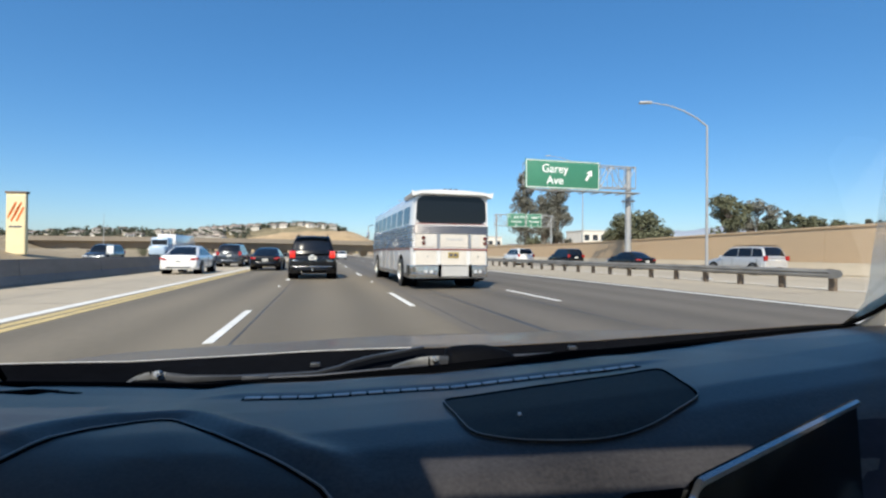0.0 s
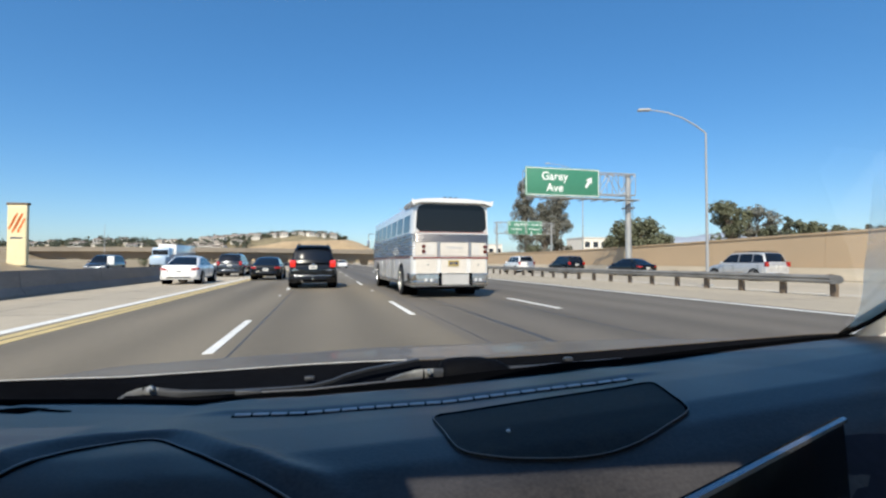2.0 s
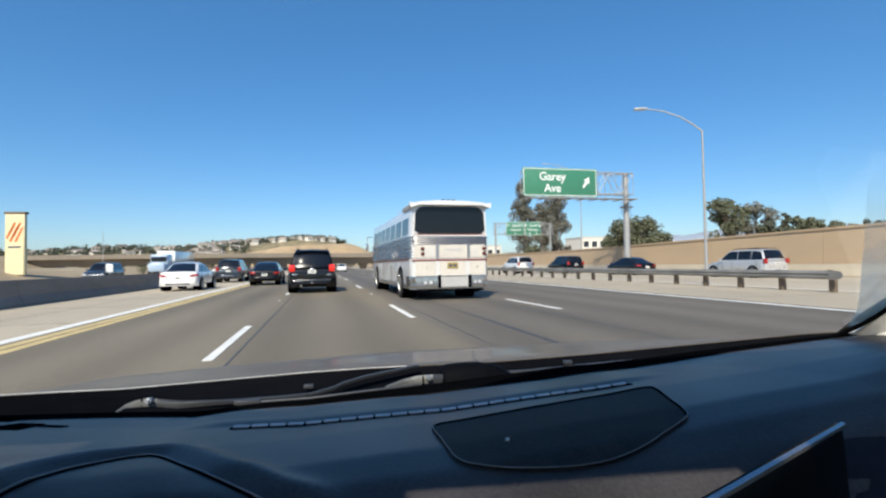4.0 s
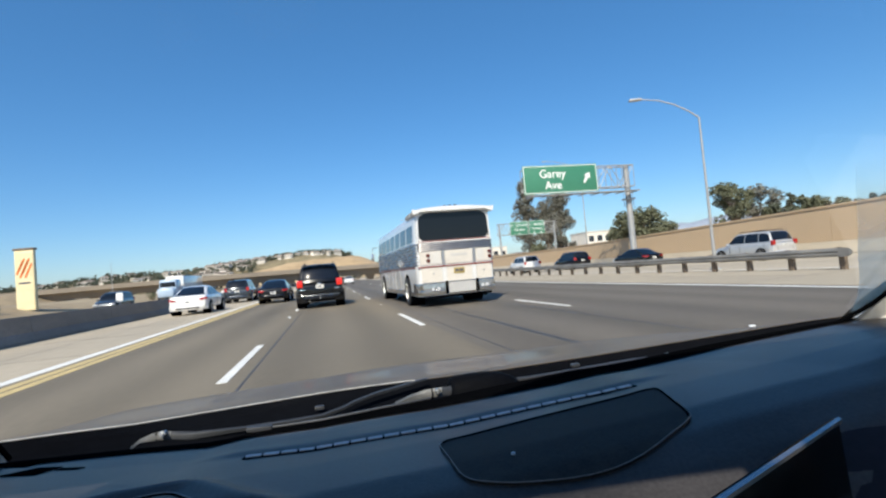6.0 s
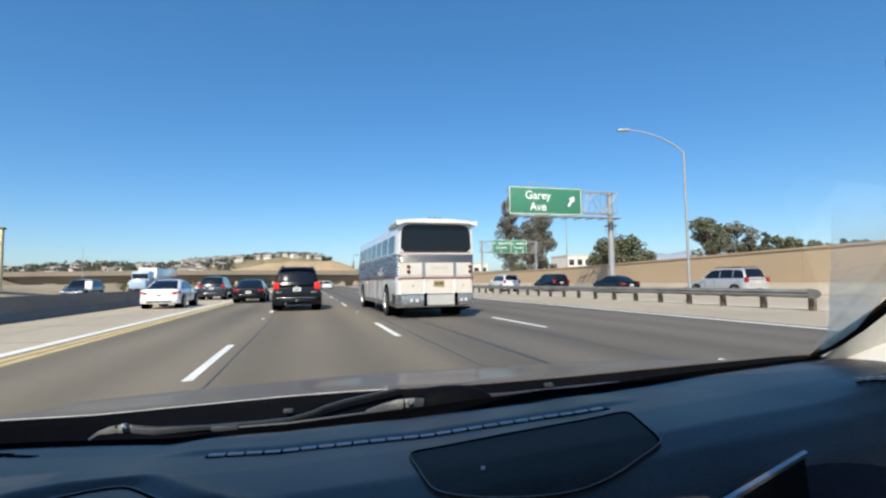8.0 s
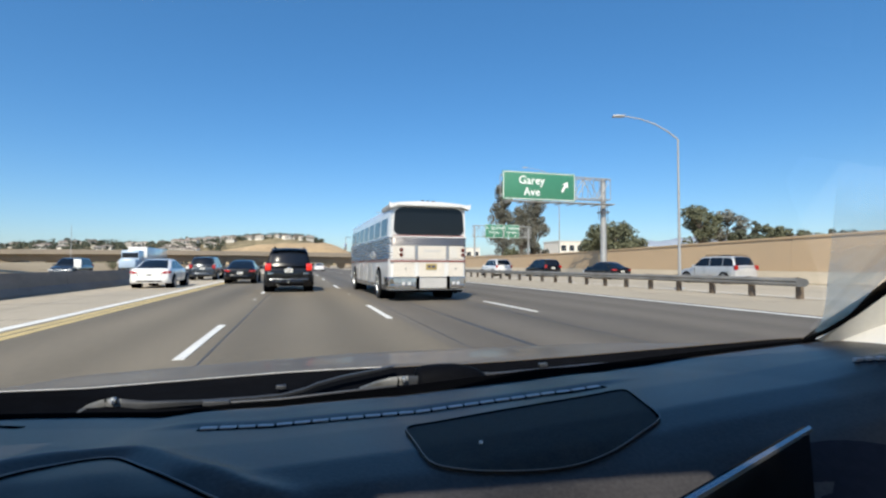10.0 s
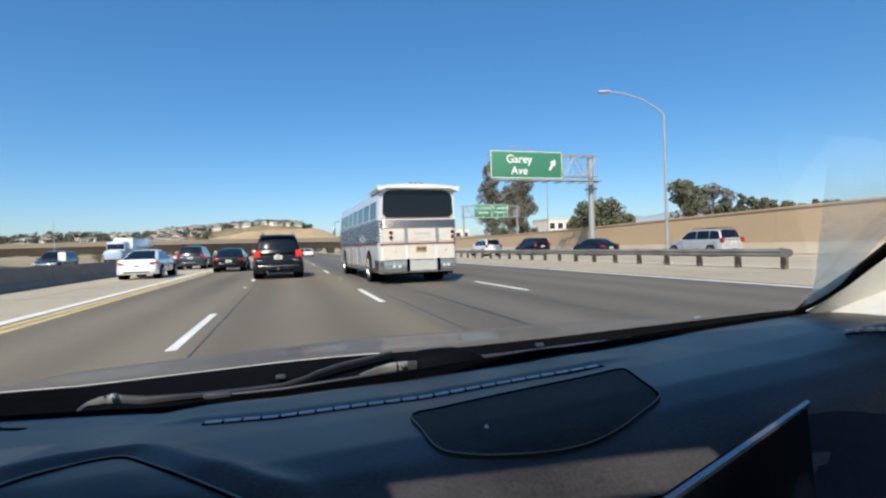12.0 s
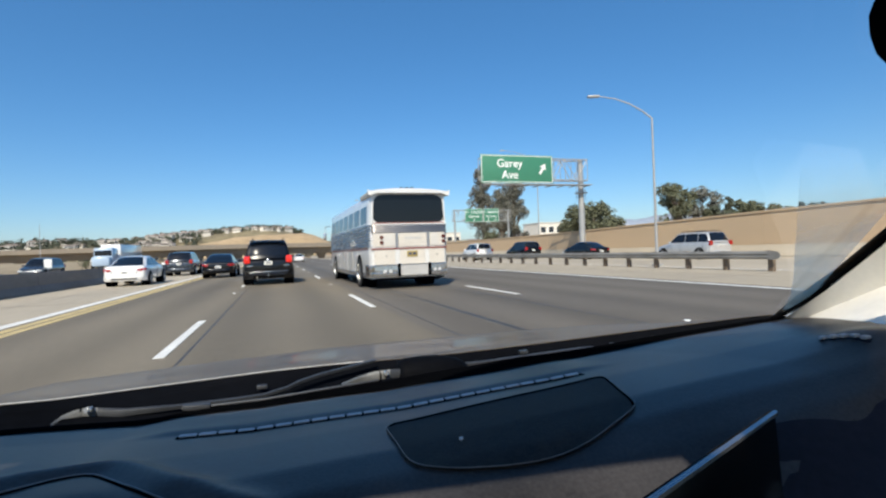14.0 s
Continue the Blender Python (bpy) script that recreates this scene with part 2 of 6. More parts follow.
HOOD_PAINT.node_tree.nodes["Principled BSDF"].inputs["Coat Roughness"].default_value = 0.09
# Pale colour painted for the sun's glint along the bonnet.
EDGE_GLINT = mat("pale_edge_glint", (0.58, 0.56, 0.53), 0.5, 0, 0.3, 14, 120)
PILLAR_TRIM = mat("cream_pillar_trim", (0.90, 0.86, 0.77), 0.8, 0, 0.06, 8, 90, 0.0005)
LINER = mat("pale_headliner", (0.68, 0.64, 0.57), 0.95, 0, 0.06, 8, 120, 0.0005)
COWL = mat("satin_black_cowl", (0.0035, 0.0040, 0.0055), 0.6, 0, 0.3, 8, 90, 0.0004, spec=0.03)
ARM = mat("satin_black_wiper_arm", (0.055, 0.058, 0.064), 0.36, 0.2, 0.2, 9, 90)
# Paler copy of the arm's material, for the light on its head.
ARM_LIT = mat("lit_grey_arm_head", (0.19, 0.19, 0.185), 0.38, 0.3, 0.25, 14, 120)
# Pale cream of unseen cabin parts added to bounce light on the pillar.
CREAM_BOUNCE = mat("cream_bounce_cloth", (0.72, 0.66, 0.54), 0.9, 0, 0.08, 8, 120, 0.0005)
GLASS = glass_mat("clear_windshield_glass")


def veil_mat(name, col):
    """Pale veil painted for a reflection: part clear, part scattering daylight, in soft streaks that thin out upwards.
    """
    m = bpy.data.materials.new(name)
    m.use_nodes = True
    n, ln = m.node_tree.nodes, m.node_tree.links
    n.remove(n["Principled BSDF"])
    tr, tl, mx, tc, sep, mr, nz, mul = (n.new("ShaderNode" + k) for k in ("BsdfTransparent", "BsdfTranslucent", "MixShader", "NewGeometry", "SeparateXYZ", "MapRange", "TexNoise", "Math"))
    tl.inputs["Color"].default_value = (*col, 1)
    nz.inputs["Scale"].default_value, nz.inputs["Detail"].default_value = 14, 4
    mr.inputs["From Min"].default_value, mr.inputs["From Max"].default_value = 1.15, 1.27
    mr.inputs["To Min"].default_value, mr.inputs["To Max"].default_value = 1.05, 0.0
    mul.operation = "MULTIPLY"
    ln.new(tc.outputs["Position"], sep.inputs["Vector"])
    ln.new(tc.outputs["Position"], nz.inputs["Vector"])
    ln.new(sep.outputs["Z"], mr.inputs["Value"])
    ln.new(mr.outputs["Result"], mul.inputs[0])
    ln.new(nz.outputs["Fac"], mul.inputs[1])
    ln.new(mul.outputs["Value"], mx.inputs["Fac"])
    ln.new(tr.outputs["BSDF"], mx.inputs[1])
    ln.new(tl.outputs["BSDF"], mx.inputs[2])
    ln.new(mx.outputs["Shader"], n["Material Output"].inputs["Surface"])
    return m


# Pale colour painted for the reflection in the windshield.
GLASS_VEIL = veil_mat("pale_reflection_veil", (1.0, 0.86, 0.62))

# ---- mesh helpers ----


def link_mesh(name, bm, m, smooth=40):
    me = bpy.data.meshes.new(name)
    bmesh.ops.recalc_face_normals(bm, faces=bm.faces)
    bm.to_mesh(me)
    bm.free()
    me.materials.append(m)
    if smooth:
        me.polygons.foreach_set("use_smooth", [True] * len(me.polygons))
        me.set_sharp_from_angle(angle=radians(smooth))
    return new(name, me)


def part(name, bm, m, parent, label="", smooth=40):
    """One mesh object under a thing or under a part."""
    ob = link_mesh(name, bm, m, smooth)
    ob.parent = parent
    if label:
        tagged(ob, label)
    return ob


def thing(name, label, category, group="", kind=""):
    return tagged(new(name), label, category, group, kind)


def bm_new():
    return bmesh.new()


def box(bm, c, s, bevel=0.0, rot=None):
    m = Matrix.Translation(c) @ (rot.to_4x4() if rot else Matrix()) @ Matrix.Diagonal((*s, 1))
    vs = bmesh.ops.create_cube(bm, size=1, matrix=m)["verts"]
    if bevel:
        es = list({e for v in vs for e in v.link_edges})
        bmesh.ops.bevel(bm, geom=es, offset=bevel, segments=2, affect="EDGES", profile=0.5)
    return bm


def hexa(bm, lower, upper):
    """A solid from two quads with matching corners."""
    a, b = [bm.verts.new(p) for p in lower], [bm.verts.new(p) for p in upper]
    bm.faces.new(a[::-1]), bm.faces.new(b)
    for i in range(len(a)):
        j = (i + 1) % len(a)
        bm.faces.new((a[i], a[j], b[j], b[i]))
    return bm


def rod(bm, p0, p1, r0, r1=None, seg=10):
    p0, p1 = Vector(p0), Vector(p1)
    r1 = r0 if r1 is None else r1
    q = (p1 - p0).to_track_quat("Z", "Y").to_matrix()
    ring = [Vector((math.cos(2 * math.pi * i / seg), math.sin(2 * math.pi * i / seg), 0)) for i in range(seg)]
    hexa(bm, [p0 + q @ v * r0 for v in ring], [p1 + q @ v * r1 for v in ring])
    return bm


def tube(bm, pts, r, seg=6):
    """A bent rod along a line of points."""
    pts = [Vector(p) for p in pts]
    rr = r if isinstance(r, (list, tuple)) else [r] * len(pts)
    rings = []
    for i, p in enumerate(pts):
        d = (pts[min(i + 1, len(pts) - 1)] - pts[max(i - 1, 0)]).normalized()
        q = d.to_track_quat("Z", "Y").to_matrix()
        rings.append([p + q @ Vector((math.cos(2 * math.pi * k / seg), math.sin(2 * math.pi * k / seg), 0)) * rr[i] for k in range(seg)])
    return loft(bm, rings)


def loft(bm, rings, cap=True):
    vs = [[bm.verts.new(p) for p in r] for r in rings]
    n = len(vs[0])
    for a, b in zip(vs, vs[1:]):
        for i in range(n):
            j = (i + 1) % n
            bm.faces.new((a[i], a[j], b[j], b[i]))
    if cap:
        bm.faces.new(vs[0][::-1]), bm.faces.new(vs[-1])
    return bm


def sheet(bm, rows, thick=0.0):
    """A surface over a grid of points; thick lays a second skin below and closes the rim."""
    top = [[bm.verts.new(p) for p in r] for r in rows]
    for a, b in zip(top, top[1:]):
        for i in range(len(a) - 1):
            bm.faces.new((a[i], a[i + 1], b[i + 1], b[i]))
    if thick:
        low = [[bm.verts.new(Vector(p) - Vector((0, 0, thick))) for p in r] for r in rows]
        for a, b in zip(low, low[1:]):
            for i in range(len(a) - 1):
                bm.faces.new((a[i], b[i], b[i + 1], a[i + 1]))
        rim = lambda g: g[0] + [r[-1] for r in g[1:]] + g[-1][-2::-1] + [r[0] for r in g[-2:0:-1]]
        a, b = rim(top), rim(low)
        for i in range(len(a)):
            j = (i + 1) % len(a)
            bm.faces.new((a[i], b[i], b[j], a[j]))
    return bm


def panel(bm, quad, u0, u1, v0, v1, off=0.004, thick=0.012, cut=0.0):
    """A thin plate lying on a quad (bottom-left, bottom-right, top-right, top-left, seen from outside), standing off by off; cut trims its corners."""
    a, b, c, d = [Vector(p) for p in quad]
    at = lambda u, v: (a * (1 - u) + b * u) * (1 - v) + (d * (1 - u) + c * u) * v
    n = (b - a).cross(d - a).normalized()
    if cut:
        w, h = (b - a).length, (d - a).length
        cu, cv = cut / w, cut / h
        uv = [(u0 + cu, v0), (u1 - cu, v0), (u1, v0 + cv), (u1, v1 - cv), (u1 - cu, v1), (u0 + cu, v1), (u0, v1 - cv), (u0, v0 + cv)]
    else:
        uv = [(u0, v0), (u1, v0), (u1, v1), (u0, v1)]
    lo = [at(u, v) + n * (off - thick) for u, v in uv]
    hi = [at(u, v) + n * off for u, v in uv]
    return hexa(bm, lo, hi)


def plate(name, quad, u0, u1, v0, v1, m, parent, label="", off=0.004, thick=0.012, cut=0.0):
    return part(name, panel(bm_new(), quad, u0, u1, v0, v1, off, thick, cut), m, parent, label, 0)


def lettering(text, size, m, parent, at, name="lettering", spacing=1.0):
    """Raised letters standing upright and facing -y."""
    cu = bpy.data.curves.new(name, "FONT")
    cu.body, cu.size, cu.extrude, cu.align_x, cu.space_line, cu.offset = text, size, 0.006, "CENTER", spacing, 0.012 * size
    tmp = new("letters_tmp", cu)
    bpy.context.view_layer.update()
    me = bpy.data.meshes.new_from_object(tmp)
    bpy.data.objects.remove(tmp)
    me.materials.clear()
    me.materials.append(m)
    ob = new(name, me)
    ob.parent = parent
    ob.matrix_basis = pose(*at, 90, 0, 0)
    return ob


def smooth01(t):
    t = min(1.0, max(0.0, t))
    return t * t * (3 - 2 * t)


def lerp_table(table, v):
    if v <= table[0][0]:
        return table[0][1]
    for (a, fa), (b, fb) in zip(table, table[1:]):
        if v <= b:
            return fa + (fb - fa) * (v - a) / (b - a)
    return table[-1][1]


# The road runs 1.6 degrees to the left of the car's heading.
ROAD = pose(0, 0, 0, 0, 0, 1.6)


def put(ob, x, y, z=0.0, turn=0.0):
    ob.matrix_basis = ROAD @ pose(x, y, z, 0, 0, turn)
    return ob


# ---- ground, road and walls ----


def ground_height(x, y):
    h = -0.12
    along = smooth01((y + 60) / 30) * (1 - smooth01((y - 420) / 200))
    h += (1.98 + 0.5 * smooth01((55 - y) / 50) - 0.25 * smooth01((y - 90) / 120) + 0.2 * noise.noise((x * 0.02, y * 0.02, 0))) * smooth01((x - 31.0) / 0.6) * along
    bank = smooth01((-26 - x) / 9)
    h += bank * (1.5 + 0.5 * noise.noise((x * 0.05, y * 0.03, 3))) * smooth01((y + 80) / 60) * (1 - smooth01((y - 500) / 200))
    mound = smooth01((y - 140) / 14) * (1 - smooth01((y - 200) / 25))
    h += mound * (smooth01((-72 - x) / 12) * 3.0 + smooth01((x - 14.5) / 14) * 2.6)
    if abs(x) > 60 or y > 450:
        h += 1.2 * noise.noise((x * 0.01, y * 0.01, 7)) * smooth01((abs(x) - 60) / 100 + max(0, y - 450) / 200)
    return h


def axis(near, step, far, n):
    inner = list(np.arange(-near, near + 0.01, step))
    outer = [near + (far - near) * ((i + 1) / n) ** 2.2 for i in range(n)]
    return [-v for v in outer[::-1]] + inner + outer


bm = bm_new()
xs = sorted(axis(90, 2.5, 4600, 14) + [30.9, 31.7])
ys = [-4600, -2500, -1200, -600, -300, -150, -90] + list(np.arange(-60, 240, 4.0)) + [240 + 4360 * ((i + 1) / 22) ** 2.2 for i in range(22)]
sheet(bm, [[(x, y, ground_height(x, y)) for x in xs] for y in ys])
ground = tagged(link_mesh("ground", bm, DIRT), "dry brown earth beside the freeway", "ground", kind="structure")
ground.matrix_basis = ROAD

Y0, Y1 = -70.0, 560.0


def strip(name, label, x0, x1, z, m, category="road", y0=Y0, y1=Y1, thick=0.1, n=40):
    bm = bm_new()
    sheet(bm, [[(x0 + (x1 - x0) * i / 4, y0 + (y1 - y0) * j / n, z) for i in range(5)] for j in range(n + 1)], thick)
    ob = tagged(link_mesh(name, bm, m), label, category, kind="structure")
    ob.matrix_basis = ROAD
    return ob


road = strip("road", "worn grey-brown asphalt freeway lanes", -4.9, 2.10, 0.0, ASPHALT)
road_right = strip("road_overlay", "darker asphalt lanes beside the shoulder", 2.10, 11.6, 0.0, ASPHALT_DARK)
lane_left = strip("carpool_lane", "pale concrete carpool lane beside the barrier", -9.3, -4.9, 0.002, CONCRETE)
shoulder = strip("shoulder", "pale dusty concrete shoulder beside the lanes", 11.6, 17.2, 0.002, SHOULDER)
connector = strip("connector_road", "pale concrete connector road beyond the guardrail", 17.2, 29.6, 0.004, CONCRETE)
opposite = strip("opposite_road", "dark asphalt carriageway behind the barrier", -25.5, -9.9, -0.002, ASPHALT_OLD)


def line(name, x, w, m, parent, y0=Y0, y1=400.0, z=0.004):
    bm = bm_new()
    n = 30
    sheet(bm, [[(x - w / 2, y0 + (y1 - y0) * j / n, z + 0.004), (x + w / 2, y0 + (y1 - y0) * j / n, z + 0.004)] for j in range(n + 1)], 0.006)
    ob = part(name, bm, m, parent)
    return ob


line("yellow_line", -4.44, 0.19, YELLOW_LINE, road, z=0.0)
line("yellow_line", -4.70, 0.19, YELLOW_LINE, road, z=0.0)
line("white_line", -5.06, 0.24, WHITE_LINE, lane_left, z=0.002)
line("white_line", 11.2, 0.22, WHITE_LINE, road_right, z=0.0)
line("white_line", 17.7, 0.15, WHITE_LINE, connector, z=0.004)
line("white_line", 28.6, 0.15, WHITE_LINE, connector, z=0.004)
line("tar_seam", -1.12, 0.035, TAR, road, z=-0.003)
line("tar_seam", 2.35, 0.04, TAR, road_right, z=-0.003)
line("tar_seam", 3.3, 0.12, TAR, road_right, z=-0.0036)
line("tar_seam", 5.1, 0.05, TAR, road_right, z=-0.003)
line("joint", -7.2, 0.03, TAR, lane_left, z=-0.001)
line("joint", 14.4, 0.03, TAR, shoulder, z=-0.001)
for k in range(60):
    for x0, x1, own, z in ((-9.3, -5.3, lane_left, 0.0), (11.7, 17.1, shoulder, 0.0)):
        bm = bm_new()
        box(bm, ((x0 + x1) / 2, -20 + 4.6 * k + 0.3 * (k % 3), z + 0.001), (x1 - x0, 0.03, 0.006))
        part("joint", bm, TAR, own, smooth=0)

# Painted lane dashes: 3.66 m long, one every 14.63 m.
bm = bm_new()
box(bm, (0, 0, 0), (0.13, 3.66, 0.006))
dash = part("lane_dash", bm, WHITE_LINE, road, smooth=0)
dash_mesh = dash.data
for x, first in ((-1.40, 8.6), (1.93, 12.6), (5.75, 13.2)):
    for k in range(-3, 24):
        y = first + 14.63 * k
        if (x, k) == (-1.40, 0):
            dash.location = (x, y, 0.005)
            continue
        d = new("lane_dash", dash_mesh)
        d.parent, d.location = road, (x, y, 0.005)
bm = bm_new()
rod(bm, (0, 0, 0), (0, 0, 0.014), 0.055, 0.04, 8)
stud = part("road_stud", bm, SIGN_WHITE, road)
for x, first in ((-1.40, 3.1), (1.93, 5.3), (5.75, 5.9)):
    for k in range(8):
        s = new("road_stud", stud.data)
        s.parent, s.location = road, (x, first + 14.63 * k, 0.002)
stud.location = (-1.4, 3.1 - 14.63, 0.002)

# Median barrier with a sloped foot, in cast lengths.
barrier = thing("median_barrier", "weathered grey concrete median barrier", "barrier", kind="structure")
barrier.matrix_basis = ROAD
prof = [(-0.30, 0), (0.30, 0), (0.30, 0.08), (0.14, 0.33), (0.09, 0.86), (-0.09, 0.86), (-0.14, 0.33), (-0.30, 0.08)]
bm = bm_new()
loft(bm, [[(x, y, z) for x, z in prof] for y in (0.012, 6.088)])
seg = part("barrier_length", bm, BARRIER, barrier, smooth=0)
seg.location = (-9.6, -30, 0)
for k in range(1, 70):
    s = new("barrier_length", seg.data)
    s.parent, s.location = barrier, (-9.6, -30 + 6.1 * k, 0)

# Retaining wall beyond the connector road, built of long panels under a coping.
rwall = thing("retaining_wall", "long plain brown retaining wall beyond the connector", "wall", kind="structure")
rwall.matrix_basis = ROAD


def wall_top(y):
    return 2.5 + 0.60 * smooth01((62 - y) / 60) - 0.35 * smooth01((y - 90) / 120)


for k in range(44):
    ya, yb = -40 + 9.2 * k, -40 + 9.2 * (k + 1) - 0.02
    bm = bm_new()
    hexa(bm, [(30.2, ya, -0.1), (30.75, ya, -0.1), (30.75, yb, -0.1), (30.2, yb, -0.1)],
         [(30.35, ya, wall_top(ya)), (30.75, ya, wall_top(ya)), (30.75, yb, wall_top(yb)), (30.35, yb, wall_top(yb))])
    part("wall_panel", bm, WALL, rwall, smooth=0)
bm = bm_new()
sheet(bm, [[(30.27, y, wall_top(y) + 0.12), (30.85, y, wall_top(y) + 0.12)] for y in np.arange(-40, 365, 6.0)], 0.12)
part("coping", bm, WALL, rwall)
# Concrete foot in front of the wall.
bm = bm_new()
loft(bm, [[(x, y, z) for x, z in ((29.6, 0), (30.2, 0), (30.2, 0.8), (30.05, 0.8), (29.85, 0.3), (29.6, 0.1))] for y in (-40.0, 364.0)])
part("wall_foot", bm, CONCRETE, rwall)


# Hills and mountains.
def ridge(name, label, x0, x1, y, depth, height, m, seed, nx=90, ny=14, rough=0.12):
    bm = bm_new()
    rows = []
    for j in range(ny + 1):
        v = j / ny
        row = []
        for i in range(nx + 1):
            u = i / nx
            x = x0 + (x1 - x0) * u
            h = lerp_table(height, x) * math.sin(math.pi * min(1, v * 1.02)) ** 0.8
            h *= 1 + rough * noise.noise((x * 0.012 + seed, v * 5, seed)) + rough * 0.6 * noise.noise((x * 0.05, v * 13, seed))
            row.append((x, y + depth * v, h - 1.5))
        rows.append(row)
    sheet(bm, rows)
    ob = tagged(link_mesh(name, bm, m, 180), label, "hill", kind="structure")
    ob.matrix_basis = ROAD
    return ob


GOLD = [(-190, 0), (-150, 8), (-110, 22), (-60, 31), (-20, 36), (35, 37), (62, 29), (95, 13), (150, 0)]
TOWN = [(-700, 18), (-520, 24), (-400, 27), (-320, 33), (-235, 30), (-160, 38), (-75, 45), (-30, 47), (15, 46.5), (45, 34), (80, 14), (110, 0)]
hill_gold = ridge("hill", "bare golden dry-grass hill ahead of the freeway", -190, 150, 700, 200, GOLD, DRYGRASS, 2.0)
hill_town = ridge("hill", "scrubby hillside covered with houses and trees", -700, 110, 760, 260, TOWN, SCRUB, 5.0)
ridge("hill", "low brown hill beyond the opposite carriageway", -420, -110, 330, 140,
      [(-420, 8), (-360, 13), (-300, 9), (-240, 7), (-180, 4), (-110, 0)], DIRT, 8.0)
ridge("hill", "dry ridge far behind the trees", 500, 2300, 2050, 500,
      [(500, 30), (800, 45), (1050, 62), (1380, 100), (1560, 78), (1800, 95), (2300, 60)], MOUNTAIN_NEAR, 11.0, 120)
ridge("mountain_range", "far mountains with haze in their blue colour", 1200, 4600, 2550, 700,
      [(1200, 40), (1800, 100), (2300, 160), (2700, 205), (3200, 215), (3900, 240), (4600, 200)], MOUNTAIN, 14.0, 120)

# ---- overpasses ----


def overpass(label, y, x0, x1, z0, depth, width, columns, foot=-0.2):
    t = thing("overpass", label, "bridge", kind="structure")
    t.matrix_basis = ROAD
    cx = [x0 + (x1 - x0) * i / 24 for i in range(25)]
    camber = lambda x: 0.5 * (1 - ((x - (x0 + x1) / 2) / (x1 - x0) * 2) ** 2)
    bm = bm_new()
    prof = [(-width / 2, depth - 0.35), (-width / 2, depth), (width / 2, depth), (width / 2, depth - 0.35), (width / 2 - 1.6, depth - 0.6), (width / 2 - 2.2, 0), (-width / 2 + 2.2, 0), (-width / 2 + 1.6, depth - 0.6)]
    loft(bm, [[(x, y + a, z0 + b + camber(x)) for a, b in prof] for x in cx])
    part("girder", bm, BRIDGE, t)
    for s in (-1, 1):
        bm = bm_new()
        a = y + s * (width / 2 - 0.15)
        loft(bm, [[(x, a - 0.13, z0 + depth + camber(x) + 0.002), (x, a + 0.13, z0 + depth + camber(x) + 0.002), (x, a + 0.10, z0 + depth + camber(x) + 0.95), (x, a - 0.10, z0 + depth + camber(x) + 0.95)] for x in cx])
        part("parapet", bm, BRIDGE, t)
    for c in columns:
        bm = bm_new()
        hexa(bm, [(c - 0.8, y - 1.6, foot), (c + 0.8, y - 1.6, foot), (c + 0.8, y + 1.6, foot), (c - 0.8, y + 1.6, foot)],
             [(c - 1.5, y - 2.2, z0 + 0.55), (c + 1.5, y - 2.2, z0 + 0.55), (c + 1.5, y + 2.2, z0 + 0.55), (c - 1.5, y + 2.2, z0 + 0.55)])
        part("pier", bm, BRIDGE, t)
    return t


overpass("long concrete freeway overpass on flared piers", 165, -120, 24, 1.55, 2.3, 11, (-66, -45, -23, -12, 13.2))
overpass("lower concrete overpass behind the first one", 252, -60, 40, 2.2, 1.7, 10, (-30, -14, 14))

# ---- the car that carries the camera: dashboard, cowl, bonnet, pillars, roof ----
own = thing("passenger_car", "brown-grey passenger car with a black grained dashboard", "car")
MID = 0.20

ZC = [(0.16, 0.80), (0.22, 0.87), (0.28, 0.935), (0.32, 0.968), (0.36, 0.988), (0.40, 0.998), (0.45, 1.0), (0.55, 0.991), (0.62, 0.981), (0.72, 0.967), (0.82, 0.956), (0.9, 0.945)]


def base_y(x):
    return 0.82 - 0.25 * ((x - MID) / 0.75) ** 2


RISE = [(-0.56, 0.075), (-0.35, 0.036), (-0.19, 0.008), (-0.043, 0.0), (0.132, 0.002), (0.327, 0.017), (0.53, 0.04), (0.70, 0.0665), (0.80, 0.0835), (0.96, 0.11)]


# Outline of the instrument hood, and the line of the defroster slot.
LID = [(-0.2255, 0.398), (-0.2165, 0.4225), (-0.2095, 0.4425), (-0.200, 0.458), (-0.187, 0.475), (-0.172, 0.4825), (-0.157, 0.484), (-0.1416, 0.468), (-0.117, 0.438), (-0.091, 0.414), (-0.067, 0.391), (-0.045, 0.3748), (-0.031, 0.3613), (-0.020, 0.350),
       (0.0, 0.32), (0.014, 0.27), (0.02, 0.19), (-0.1, 0.17), (-0.24, 0.19), (-0.24, 0.30)]
SLOT = [(-0.14, 0.6235), (0.024, 0.6165), (0.125, 0.612), (0.215, 0.606), (0.30, 0.602), (0.40, 0.588)]


def brow_gap(x, y):
    """How far a place of the dashboard lies outside the instrument hood's far edge."""
    best = 1.0
    for (ax, ay), (bx, by) in zip(LID[:13], LID[1:14]):
        dx, dy = bx - ax, by - ay
        f = min(1.0, max(0.0, ((x - ax) * dx + (y - ay) * dy) / (dx * dx + dy * dy)))
        d = math.hypot(x - ax - f * dx, y - ay - f * dy)
        if d < best:
            best, side = d, dx * (y - ay) - dy * (x - ax)
    return best if best < 1.0 and side > 0 else 0.0


